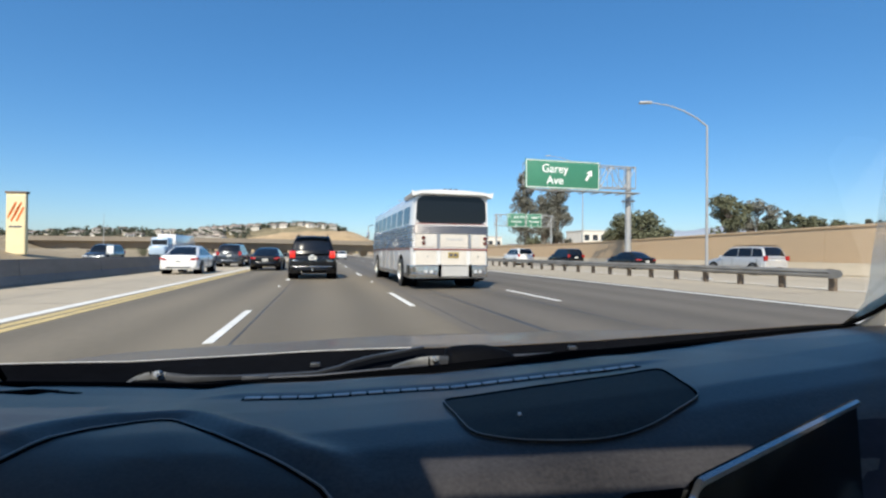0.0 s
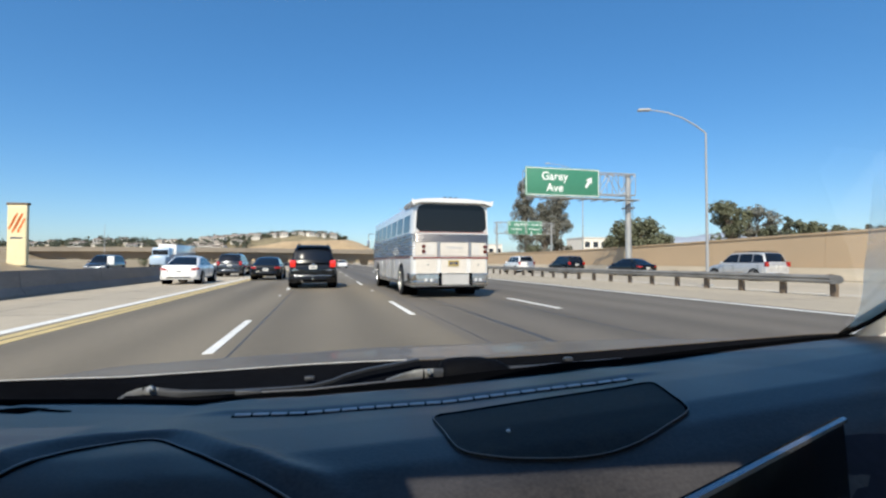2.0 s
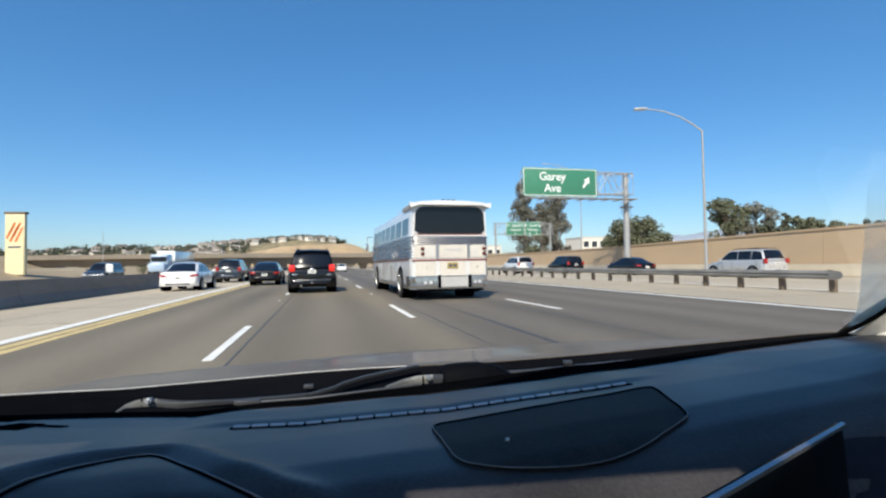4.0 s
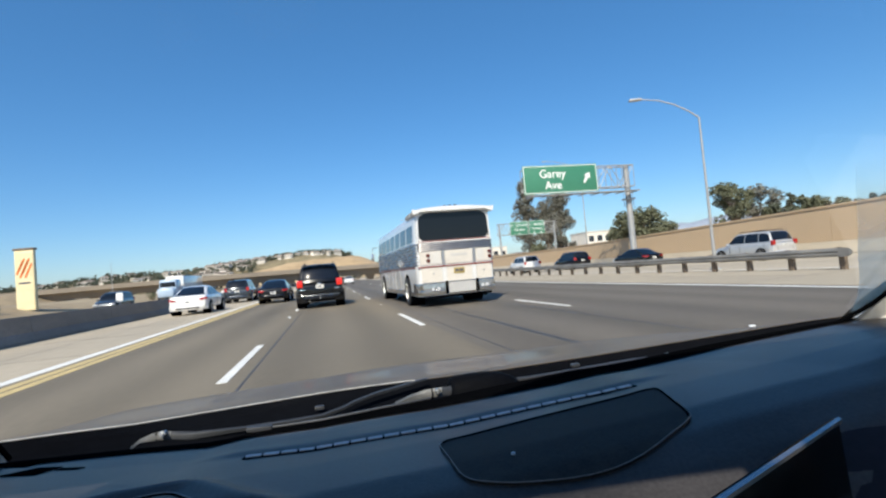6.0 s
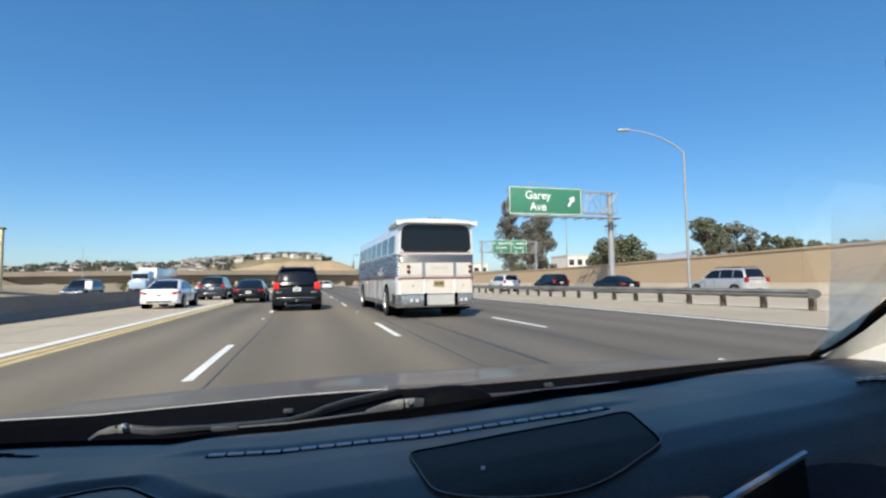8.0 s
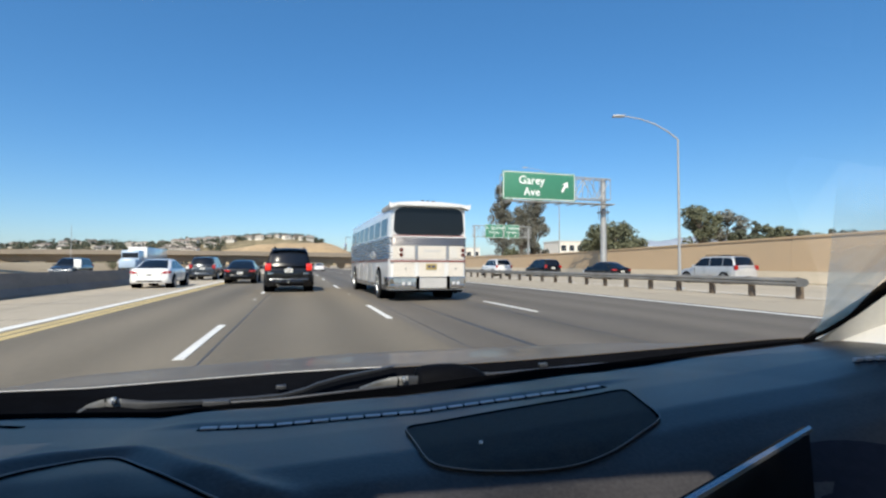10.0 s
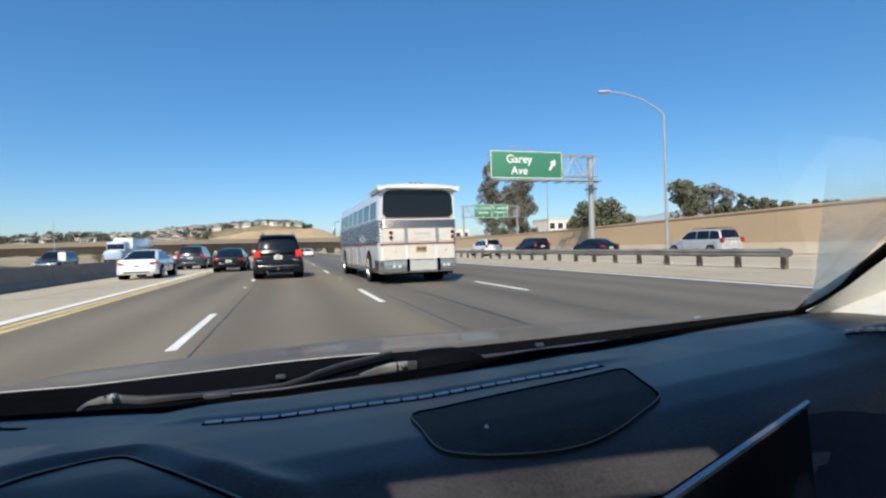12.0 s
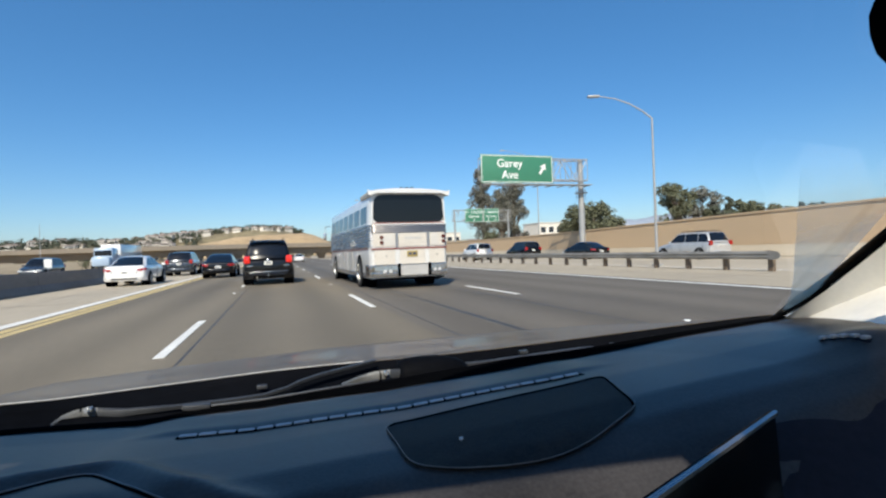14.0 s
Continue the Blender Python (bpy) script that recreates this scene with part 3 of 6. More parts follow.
def dash_z(x, y):
    v = (y - 0.16) / (base_y(x) - 0.16)
    z = lerp_table(ZC, 0.16 + v * 0.66) + lerp_table(RISE, x)
    if x < 0.12 and 0.30 < y < 0.60:
        d = brow_gap(x, y)
        if d > 0:
            z += 0.0075 * math.exp(-((d - 0.026) / 0.014) ** 2) * (1 - smooth01((x + 0.06) / 0.10))
    if -0.2 < x < 0.5 and y > 0.57:
        z += 0.0035 * smooth01((y - lerp_table(SLOT, x) - 0.012) / 0.020) * smooth01((0.46 - x) / 0.08) * smooth01((x + 0.19) / 0.06)
    if x > 0.48:
        z += 0.010 * math.exp(-((x - 0.655) / 0.05) ** 2 - ((y - 0.425) / 0.040) ** 2)
    return z


def drape(x, y, up=0.0):
    return (x, y, dash_z(x, y) + up)


bm = bm_new()
rows = []
for j in range(91):
    v = j / 90
    rows.append([drape(x, 0.16 + v * (base_y(x) + 0.025 - 0.16)) for x in np.linspace(-0.56, 0.96, 200)])
sheet(bm, rows, 0.03)
dashboard = part("dashboard", bm, DASH, own, "black grained plastic dashboard top", 80)
# Front of the dashboard, below its brow.
bm = bm_new()
sheet(bm, [[(x, 0.165 + 0.02 * k, dash_z(x, 0.16) - 0.02 - 0.14 * k) for x in np.linspace(-0.56, 0.96, 24)] for k in range(4)])
part("dashboard_front", bm, DASH, own)


def patch(outline, up, rings=8, dome=0.0):
    """A cover with this outline that follows the dashboard."""
    cx, cy = sum(p[0] for p in outline) / len(outline), sum(p[1] for p in outline) / len(outline)
    bm = bm_new()
    grid = []
    for k in range(rings + 1):
        s = 1 - k / rings * 0.999
        grid.append([bm.verts.new(drape(cx + (x - cx) * s, cy + (y - cy) * s, up + dome * (1 - s * s))) for x, y in outline])
    low = [bm.verts.new(drape(x, y, -0.01)) for x, y in outline]
    n = len(outline)
    for a, b in zip([low] + grid, grid):
        for i in range(n):
            j = (i + 1) % n
            bm.faces.new((a[i], a[j], b[j], b[i]))
    bm.faces.new(grid[-1])
    return bm


def round_outline(pts, times=2):
    for _ in range(times):
        out = []
        for i, p in enumerate(pts):
            q = pts[(i + 1) % len(pts)]
            out += [(p[0] * 0.75 + q[0] * 0.25, p[1] * 0.75 + q[1] * 0.25), (p[0] * 0.25 + q[0] * 0.75, p[1] * 0.25 + q[1] * 0.75)]
        pts = out
    return pts


GRILLE = [(0.097, 0.520), (0.108, 0.531), (0.187, 0.5385), (0.26, 0.541), (0.33, 0.544), (0.362, 0.546), (0.373, 0.539), (0.366, 0.517), (0.346, 0.465), (0.3365, 0.437), (0.3335, 0.427), (0.324, 0.418), (0.2995, 0.404), (0.262, 0.387), (0.229, 0.378),
          (0.203, 0.3765), (0.179, 0.3795), (0.152, 0.386), (0.13, 0.3925), (0.110, 0.400), (0.0998, 0.411), (0.096, 0.430), (0.0957, 0.466), (0.0955, 0.508)]
gr = round_outline(GRILLE, 1)
grille = part("speaker_grille", patch(gr, 0.002), MESH_CLOTH, dashboard, "black fine-mesh speaker grille", 60)
bm = bm_new()
tube(bm, [drape(x, y, 0.0028) for x, y in gr + gr[:2]], 0.0005, 6)
gap = bm_new()
tube(gap, [drape(0.23 + (x - 0.23) * 0.985, 0.46 + (y - 0.46) * 0.965, 0.0022) for x, y in gr[:21]], 0.0013, 6)
part("grille_gap", gap, BLACK_TRIM, grille)
part("grille_rim", bm, SEAM_GREY, grille)
bm = bm_new()
rod(bm, drape(0.152, 0.438, 0.001), drape(0.152, 0.438, 0.004), 0.0022, 0.0018, 8)
part("sensor", bm, CLEAR_LENS, grille, "small pale sensor dot")

ld = round_outline(LID, 1)
lid = part("instrument_hood", patch(ld, 0.004, 10, 0.004), DASH_LID, dashboard, "smooth black instrument binnacle hood", 60)
# Raised pale line in place of the highlight round the hood.
bm = bm_new()
rim = [q for q in ld[-2:] + ld[:-2] if q[1] > 0.25]
tube(bm, [drape(x, y, 0.0045) for x, y in rim], 0.0010, 6)
part("hood_seam", bm, SEAM_GREY, lid)
bm = bm_new()
tube(bm, [drape(-0.11 + (x + 0.11) * 0.974, 0.30 + (y - 0.30) * 0.974, 0.0043) for x, y in rim], 0.0014, 6)
part("hood_gap", bm, BLACK_TRIM, lid)

# Defroster slot along the glass.
vx = np.linspace(-0.122, 0.376, 30)
vent = part("defroster_vent", patch([(x, lerp_table(SLOT, x) - 0.006) for x in vx] + [(x, lerp_table(SLOT, x) + 0.007) for x in vx[::-1]], 0.0008, 3), BLACK_TRIM, dashboard)
for k in range(24):
    x = -0.110 + 0.0205 * k
    y = lerp_table(SLOT, x)
    bm = bm_new()
    box(bm, (x, y, dash_z(x, y) + 0.0020), (0.0172, 0.0075, 0.0018), 0.0005, Euler((0, math.atan((dash_z(x - 0.005, y) - dash_z(x + 0.005, y)) / 0.01), -0.05)).to_matrix())
    part("vent_louvre", bm, VENT_GREY, vent, smooth=0)
# Side vents at both ends of the dashboard.
side_vent = part("side_vent", patch([(0.612, 0.4475), (0.620, 0.449), (0.632, 0.402), (0.624, 0.399)], 0.0010, 3), RECESS_SHADE, dashboard)
for k in range(5):
    bm = bm_new()
    x, y = 0.6170 + 0.0026 * k, 0.446 - 0.0100 * k
    box(bm, (x, y, dash_z(x, y) + 0.003), (0.0100, 0.0062, 0.0040), 0.0012)
    part("vent_louvre", bm, VENT_GREY, side_vent, smooth=0)
for pts in ([(-0.384, 0.655), (-0.365, 0.690), (-0.352, 0.690), (-0.362, 0.655)], [(-0.366, 0.610), (-0.346, 0.648), (-0.322, 0.648), (-0.330, 0.610)], [(-0.322, 0.632), (-0.318, 0.641), (-0.296, 0.641), (-0.300, 0.632)]):
    part("side_vent_slot", patch(pts, 0.0008, 3), BLACK_TRIM, dashboard)

# Dark patch on the dashboard beside the display, painted for its recess's shade.
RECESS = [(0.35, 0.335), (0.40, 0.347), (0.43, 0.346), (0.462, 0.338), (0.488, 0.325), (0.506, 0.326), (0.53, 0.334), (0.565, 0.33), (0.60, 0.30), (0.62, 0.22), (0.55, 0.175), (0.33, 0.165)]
part("recess_shade_patch", patch(round_outline(RECESS, 1), 0.0015, 6), RECESS_SHADE, dashboard, "dark patch for the shaded recess")
# Display tablet standing on the dashboard.
ex = Vector((0.182, 0.070, 0)).normalized()
back = Vector((-ex.y, ex.x, 0))
A = Vector((0.158, 0.211, 1.046))
B = Vector((0.349, 0.2876, 1.051))
EDGE_LINE = [A - ex * 0.0105 - Vector((0, 0, 0.020)), A - ex * 0.0085 - Vector((0, 0, 0.008)), A - ex * 0.004 - Vector((0, 0, 0.002)), A, B]
down = Vector((0, -0.012, -0.17))
bm = bm_new()
loft(bm, [[p + o for o in (Vector((0, 0, -0.003)), back * 0.003, back * 0.006 - Vector((0, 0, 0.004)), back * 0.008 + down, down)] for p in EDGE_LINE])
screen = part("display_screen", bm, SCREEN_BLACK, own, "black glass display tablet with a silver rim", 30)
bm = bm_new()
loft(bm, [[p - back * 0.0015 + o for o in (Vector((0, 0, -0.0032)), Vector((0, 0, -0.0006)), back * 0.0025 + Vector((0, 0, 0.0004)), back * 0.0025 + Vector((0, 0, -0.004)))] for p in EDGE_LINE[:-1] + [B + ex * 0.002]])
part("screen_rim", bm, SCREEN_RIM, screen, "silver rim")
bm = bm_new()
box(bm, (0.21, 0.27, 0.95), (0.09, 0.06, 0.10), 0.01)
part("screen_foot", bm, BLACK_TRIM, screen)

# Cowl below the glass, with the two parked wipers, and the bonnet before it. EDGE and CREST: fall per metre ahead, from
# the camera's height, of the bonnet's rear edge and of its highest line, shaped to fit the camera's view.
EYE_Z = 1.169
EDGE = [(-0.75, -0.215), (-0.5, -0.2153), (-0.38, -0.217), (-0.2, -0.2114), (-0.055, -0.2067), (0.05, -0.2055), (0.317, -0.2071), (0.54, -0.2027), (0.91, -0.1908), (1.12, -0.1844)]
CREST = [(-0.75, -0.222), (-0.5, -0.205), (-0.384, -0.1936), (-0.25, -0.1874), (0.07, -0.1756), (0.54, -0.1754), (0.8, -0.179), (1.0, -0.184), (1.2, -0.184)]


def edge_y(x):
    return base_y(x) + 0.215 - 0.03 * smooth01((x - 0.5) / 0.4)


def hood_z(x, y):
    s = x / y
    t = smooth01((y - edge_y(x)) / (1.52 - edge_y(x)))
    e, c = lerp_table(EDGE, s), lerp_table(CREST, s)
    z = EYE_Z + y * (e + (max(c, e) - e) * t) if c > e else EYE_Z + y * e
    return z - 0.05 * max(0, y - 1.52) - 0.25 * max(0, y - 1.52) ** 2


XS = np.linspace(-0.56, 0.96, 60)
bm = bm_new()
rows = []
for k, (f, drop) in enumerate(((-0.05, -0.016), (0.06, -0.012), (0.22, -0.030), (0.55, -0.040), (0.80, -0.034), (0.93, -0.016), (1.0, -0.0012))):
    rows.append([(x, base_y(x) + f * (edge_y(x) - base_y(x)), (1 - f) * dash_z(x, base_y(x)) + f * hood_z(x, edge_y(x)) + drop) for x in XS])
sheet(bm, rows, 0.02)
cowl = part("cowl", bm, COWL, own, "black plastic cowl under the windshield")
bm = bm_new()
loft(bm, [[(x, base_y(x) + a, dash_z(x, base_y(x)) + b) for a, b in ((-0.006, -0.008), (0.014, -0.012), (0.016, 0.0), (-0.002, 0.001))] for x in XS])
part("glass_seal", bm, BLACK_TRIM, cowl)
# Black lip where the dashboard meets the glass, widest ahead of the middle.
bm = bm_new()
sheet(bm, [[drape(x, base_y(x) + 0.02 - v * (0.03 + 0.07 * math.exp(-((x - 0.32) / 0.33) ** 2)), 0.0018) for x in XS] for v in np.linspace(0, 1, 5)])
part("dash_lip", bm, BLACK_TRIM, dashboard)


def wiper(strap, blade, nut):
    """A parked wiper. strap: x, y, top and bottom of its flat arm; blade: the line of its rubber."""
    ring = lambda x, y, hi, lo: [(x, y - 0.004, lo), (x, y - 0.0055, hi - 0.25 * (hi - lo)), (x, y - 0.002, hi), (x, y + 0.005, hi - 0.15 * (hi - lo)), (x, y + 0.004, lo)]
    split = next(k for k, p in enumerate(strap) if p[0] > nut[0])
    bm = bm_new()
    loft(bm, [ring(*p) for p in strap[split:]])
    w = part("wiper", bm, ARM, own, "black wiper arm with a paler grey head", 50)
    # Head end in the paler tone, painted for light from above.
    bm = bm_new()
    loft(bm, [ring(*p) for p in strap[:split + 1]])
    part("arm_head", bm, ARM_LIT, w, "worn grey arm head", 50)
    bm = bm_new()
    rod(bm, (nut[0], nut[1] - 0.004, nut[2]), (nut[0], nut[1] - 0.013, nut[2] + 0.002), 0.0062, 0.0050, 10)
    rod(bm, (nut[0], nut[1] - 0.013, nut[2] + 0.002), (nut[0], nut[1] - 0.017, nut[2] + 0.003), 0.0028, 0.0024, 8)
    part("pivot_nut", bm, RIM, w)
    bm = bm_new()
    box(bm, (nut[0] - 0.011, nut[1] - 0.0035, nut[2] - 0.008), (0.0016, 0.009, 0.025))
    part("hinge_gap", bm, BLACK_TRIM, w, smooth=0)
    bm = bm_new()
    tube(bm, [(x, y, z - 0.004) for x, y, z in blade], 0.0034, 6)
    part("wiper_blade", bm, BLACK_TRIM, w)
    bm = bm_new()
    tube(bm, blade, [0.0030] + [0.0022] * (len(blade) - 1), 6)
    part("blade_holder", bm, ARM, w)
    bm = bm_new()
    p, q = Vector(blade[0]), Vector(blade[1])
    box(bm, p.lerp(q, 0.45), ((q - p).length * 0.9, 0.010, 0.0085), 0.002, Euler((0, -math.atan2(q.z - p.z, q.x - p.x), 0)).to_matrix())
    part("blade_clip", bm, ARM, w)


wiper([(-0.336, 0.85, 0.940, 0.938), (-0.337, 0.87, 0.947, 0.939), (-0.329, 0.885, 0.953, 0.939), (-0.316, 0.89, 0.957, 0.939), (-0.306, 0.895, 0.958, 0.937), (-0.288, 0.90, 0.955, 0.933), (-0.254, 0.905, 0.948, 0.936), (-0.182, 0.915, 0.942, 0.935),
       (-0.095, 0.93, 0.939, 0.931), (-0.048, 0.94, 0.938, 0.932), (-0.009, 0.95, 0.944, 0.938), (0.013, 0.96, 0.950, 0.944), (0.054, 0.975, 0.956, 0.950), (0.109, 0.99, 0.961, 0.955), (0.16, 1.0, 0.966, 0.962)],
      [(-0.166, 0.875, 0.945), (-0.121, 0.88, 0.943), (-0.046, 0.885, 0.942), (0.048, 0.895, 0.945), (0.15, 0.905, 0.948)], (-0.297, 0.897, 0.954))
wiper([(0.086, 0.915, 0.946, 0.944), (0.116, 0.918, 0.956, 0.945), (0.142, 0.92, 0.961, 0.946), (0.174, 0.92, 0.962, 0.946), (0.22, 0.928, 0.958, 0.944), (0.385, 0.95, 0.953, 0.945), (0.573, 0.92, 0.966, 0.960), (0.60, 0.905, 0.969, 0.964)],
      [(0.590, 0.88, 0.964), (0.637, 0.88, 0.975), (0.706, 0.88, 0.979), (0.806, 0.88, 0.989), (0.875, 0.875, 0.997)], (0.166, 0.918, 0.956))
# Rounded cover over the second wiper's pivot.
bm = bm_new()
loft(bm, [[(0.262 + 0.070 * a, 0.938 + 0.030 * r * math.cos(u), 0.940 + 0.036 * r * math.sin(u)) for u in np.linspace(0, math.pi, 12)] for a, r in ((-1.0, 0.62), (-0.97, 0.85), (-0.8, 0.98), (-0.4, 1.02), (0.1, 1.0), (0.5, 0.86), (0.8, 0.64), (1.0, 0.35))])
part("pivot_cover", bm, COWL, cowl, "rounded black pivot cover", 60)
# Pale loop added for the small highlight arc under the nut.
bm = bm_new()
tube(bm, [(-0.289, 0.872, 0.932), (-0.282, 0.872, 0.928), (-0.270, 0.872, 0.931)], 0.0012, 6)
part("nut_loop_glint", bm, ARM_LIT, cowl)
for x, y, z in ((-0.052, 0.96, 0.945), (0.462, 0.95, 0.962)):
    bm = bm_new()
    box(bm, (x, y, z), (0.018, 0.012, 0.007), 0.002)
    part("washer_nozzle", bm, ARM, cowl)

bm = bm_new()
rows = []
for j in range(31):
    row = []
    for i in range(51):
        x = MID - 0.80 + 1.60 * i / 50
        y = edge_y(x) + (1.95 - 0.12 * ((x - MID) / 0.8) ** 2 - edge_y(x)) * j / 30
        row.append((x, y, hood_z(x, y)))
    rows.append(row)
sheet(bm, rows, 0.0012)
bonnet = part("bonnet", bm, HOOD_PAINT, own, "dusty brown-grey bonnet", 60)
# Line added in place of the highlight on the bonnet's rear edge.
bm = bm_new()
tube(bm, [(x, edge_y(x) - 0.001, hood_z(x, edge_y(x)) + 0.0005) for x in np.linspace(-0.50, 0.14, 30)], 0.0012, 6)
part("bonnet_glint_line", bm, EDGE_GLINT, bonnet, "pale line painted for the rear edge's glint")
for s in (-1, 1):
    bm = bm_new()
    rows = []
    for y, w, zt in ((-2.75, 0.70, 0.80), (-2.6, 0.82, 0.90), (-1.8, 0.89, 0.93), (-0.6, 0.90, 0.93), (0.5, 0.90, 0.925), (0.9, 0.90, 0.90), (1.4, 0.88, 0.83), (1.8, 0.84, 0.74), (2.05, 0.70, 0.62)):
        rows.append([(MID + s * a, y, z) for a, z in ((w - 0.05, 0.20), (w, 0.32), (w + 0.01, 0.55), (w - 0.01, zt - 0.06), (w - 0.06, zt), (w - 0.12, zt - 0.005))])
    sheet(bm, rows, 0.012)
    part("body_side", bm, HOOD_PAINT, own)
bm = bm_new()
box(bm, (MID, 2.03, 0.46), (1.42, 0.10, 0.42), 0.04)
part("front_bumper", bm, HOOD_PAINT, own)
bm = bm_new()
box(bm, (MID, -2.72, 0.52), (1.42, 0.10, 0.60), 0.04)
part("rear_bumper", bm, HOOD_PAINT, own)
bm = bm_new()
box(bm, (MID, -0.35, 0.22), (1.62, 4.7, 0.05))
part("floor_pan", bm, CREAM_BOUNCE, own)
bm = bm_new()
box(bm, (MID, -2.2, 0.88), (1.55, 0.95, 0.04), 0.01)
part("parcel_shelf", bm, CREAM_BOUNCE, own)
bm = bm_new()
sheet(bm, [[(MID + u * (0.80 - 0.03 * v), -2.66 + 0.55 * v, 0.90 + 0.045 * v - 0.02 * u * u) for u in np.linspace(-1, 1, 11)] for v in np.linspace(0, 1, 5)], 0.015)
part("boot_lid", bm, HOOD_PAINT, own)
bm = bm_new()
sheet(bm, [[(MID + u * (0.72 - 0.14 * v), -2.40 + 0.50 * v, 0.93 + 0.49 * v - 0.01 * u * u) for u in np.linspace(-1, 1, 9)] for v in np.linspace(0, 1, 5)])
pane = part("rear_window", bm, GLASS, own)
pane.visible_shadow = False
for s in (-1, 1):
    bm = bm_new()
    sheet(bm, [[(MID + s * (0.80 - 0.19 * v), y, 0.93 + 0.50 * v) for y in np.linspace(-1.95, -0.05 + 0.0 * v, 6)] for v in np.linspace(0, 1, 4)])
    pane = part("side_window", bm, GLASS, own)
    pane.visible_shadow = False
# Unseen seats behind the camera and door linings, added as reflectors throwing light forward.
for x in (0.56,):
    bm = bm_new()
    box(bm, (x, -0.55, 0.45), (0.50, 0.52, 0.16), 0.05)
    box(bm, (x, -0.86, 0.78), (0.48, 0.14, 0.62), 0.05)
    part("seat", bm, CREAM_BOUNCE, own, "unseen cream seat added for bounce light")
bm = bm_new()
box(bm, (MID, -1.55, 0.45), (1.25, 0.5, 0.16), 0.05)
box(bm, (MID, -1.86, 0.72), (1.25, 0.16, 0.5), 0.05)
part("seat", bm, CREAM_BOUNCE, own, "unseen cream bench added for bounce light")
for s in (-1, 1):
    bm = bm_new()
    box(bm, (MID + s * 0.77, -0.35, 0.62), (0.05, 1.7, 0.56), 0.02)
    part("door_lining", bm, CREAM_BOUNCE, own)


def pillar(s):
    f = lambda x: MID + s * x + (0.006 if s < 0 else 0.0)
    pts = [(0.625, 0.72, 0.99), (0.605, 0.645, 1.045), (0.60, 0.57, 1.097), (0.595, 0.49, 1.163), (0.575, 0.40, 1.25), (0.55, 0.31, 1.35), (0.52, 0.25, 1.425)]
    bm = bm_new()
    loft(bm, [[(f(x), y, z), (f(x + 0.03), y - 0.045, z - 0.018), (f(x + 0.065), y - 0.085, z - 0.045), (f(x + 0.12), y - 0.10, z - 0.06), (f(x + 0.13), y + 0.02, z + 0.0), (f(x + 0.06), y, z + 0.03)] for x, y, z in pts])
    p = part("pillar", bm, PILLAR_TRIM, own, "cream-trimmed windshield pillar", 60)
    bm = bm_new()
    sheet(bm, [[(f(x + 0.035), y + 0.012, z + 0.030), (f(x + 0.075), y + 0.012, z + 0.042), (f(x + 0.145), y + 0.026, z + 0.010), (f(x + 0.136), y - 0.095, z - 0.050)] for x, y, z in pts])
    part("pillar_skin", bm, HOOD_PAINT, p, "painted outer pillar skin", 60)
    bm = bm_new()
    p0, p1, p2 = (f(0.46), base_y(f(0.46)) - 0.008, dash_z(f(0.46), base_y(f(0.46))) + 0.002), (f(0.618), 0.70, 1.003), (f(0.60), 0.573, 1.100)
    bend = [tuple((1 - v) ** 2 * a + 2 * v * (1 - v) * b + v * v * c for a, b, c in zip(p0, p1, p2)) for v in np.linspace(0, 1, 12)]
    tube(bm, (bend if s > 0 else [(f(x), y + 0.003, z + 0.003) for x, y, z in pts[:3]]) + [(f(x), y + 0.003, z + 0.003) for x, y, z in pts[3:]], 0.0036, 6)
    part("glass_seal", bm, BLACK_TRIM, p)


pillar(1), pillar(-1)
# White trim at the far pillar's foot, sloping down to the end of the dashboard.
FOOT = [((0.815, 0.66, 1.036), (0.825, 0.69, 1.030)), ((0.79, 0.58, 1.046), (0.835, 0.60, 1.085)), ((0.745, 0.50, 1.058), (0.845, 0.52, 1.122)), ((0.70, 0.435, 1.062), (0.835, 0.44, 1.14)), ((0.685, 0.40, 1.055), (0.82, 0.39, 1.13))]
bm = bm_new()
sheet(bm, [[Vector(a).lerp(Vector(b), f) - Vector((0, 0, 0.010 * math.sin(math.pi * f))) for f in np.linspace(0, 1, 7)] for a, b in FOOT], 0.006)
part("pillar_foot", bm, PILLAR_TRIM, own, "cream trim at the pillar foot", 80)
for s in (-1, 1):
    bm = bm_new()
    rod(bm, (MID + s * 0.76, -1.0, 0.90), (MID + s * 0.60, -0.95, 1.46), 0.05, 0.04, 8)
    part("pillar", bm, LINER, own)
    bm = bm_new()
    rod(bm, (MID + s * 0.74, -2.45, 0.88), (MID + s * 0.56, -1.85, 1.44), 0.08, 0.06, 8)
    part("pillar", bm, LINER, own)


def roof_z(x, y):
    return 1.485 - 0.04 * ((x - MID) / 0.62) ** 2 - 0.035 * ((y + 0.8) / 1.07) ** 2


def header_y(x):
    """Front edge of the roof, bowed forward in the middle to shade the dash."""
    return max(slot_front(x) + 0.02, 0.30 - 0.66 * ((x - MID) / 0.62) ** 2)


def glass_at(x, v, lift=0.0):
    """A point of the windshield: x along its foot, v from foot to header."""
    return ((1 - v) * x + v * (MID + (x - MID) * 0.85), (1 - v) * (base_y(x) + 0.005) + v * 0.275 + lift, (1 - v) * (dash_z(x, base_y(x)) + 0.006) + v * (1.44 - 0.03 * ((x - MID) / 0.62) ** 2) + lift)


# Unseen roof strips round a slot added to cast the dashboard's sunlit band.
slot_front = lambda x: -0.082 - 0.17 * (x + 0.136)
slot_rear = lambda x: slot_front(x) - 0.10
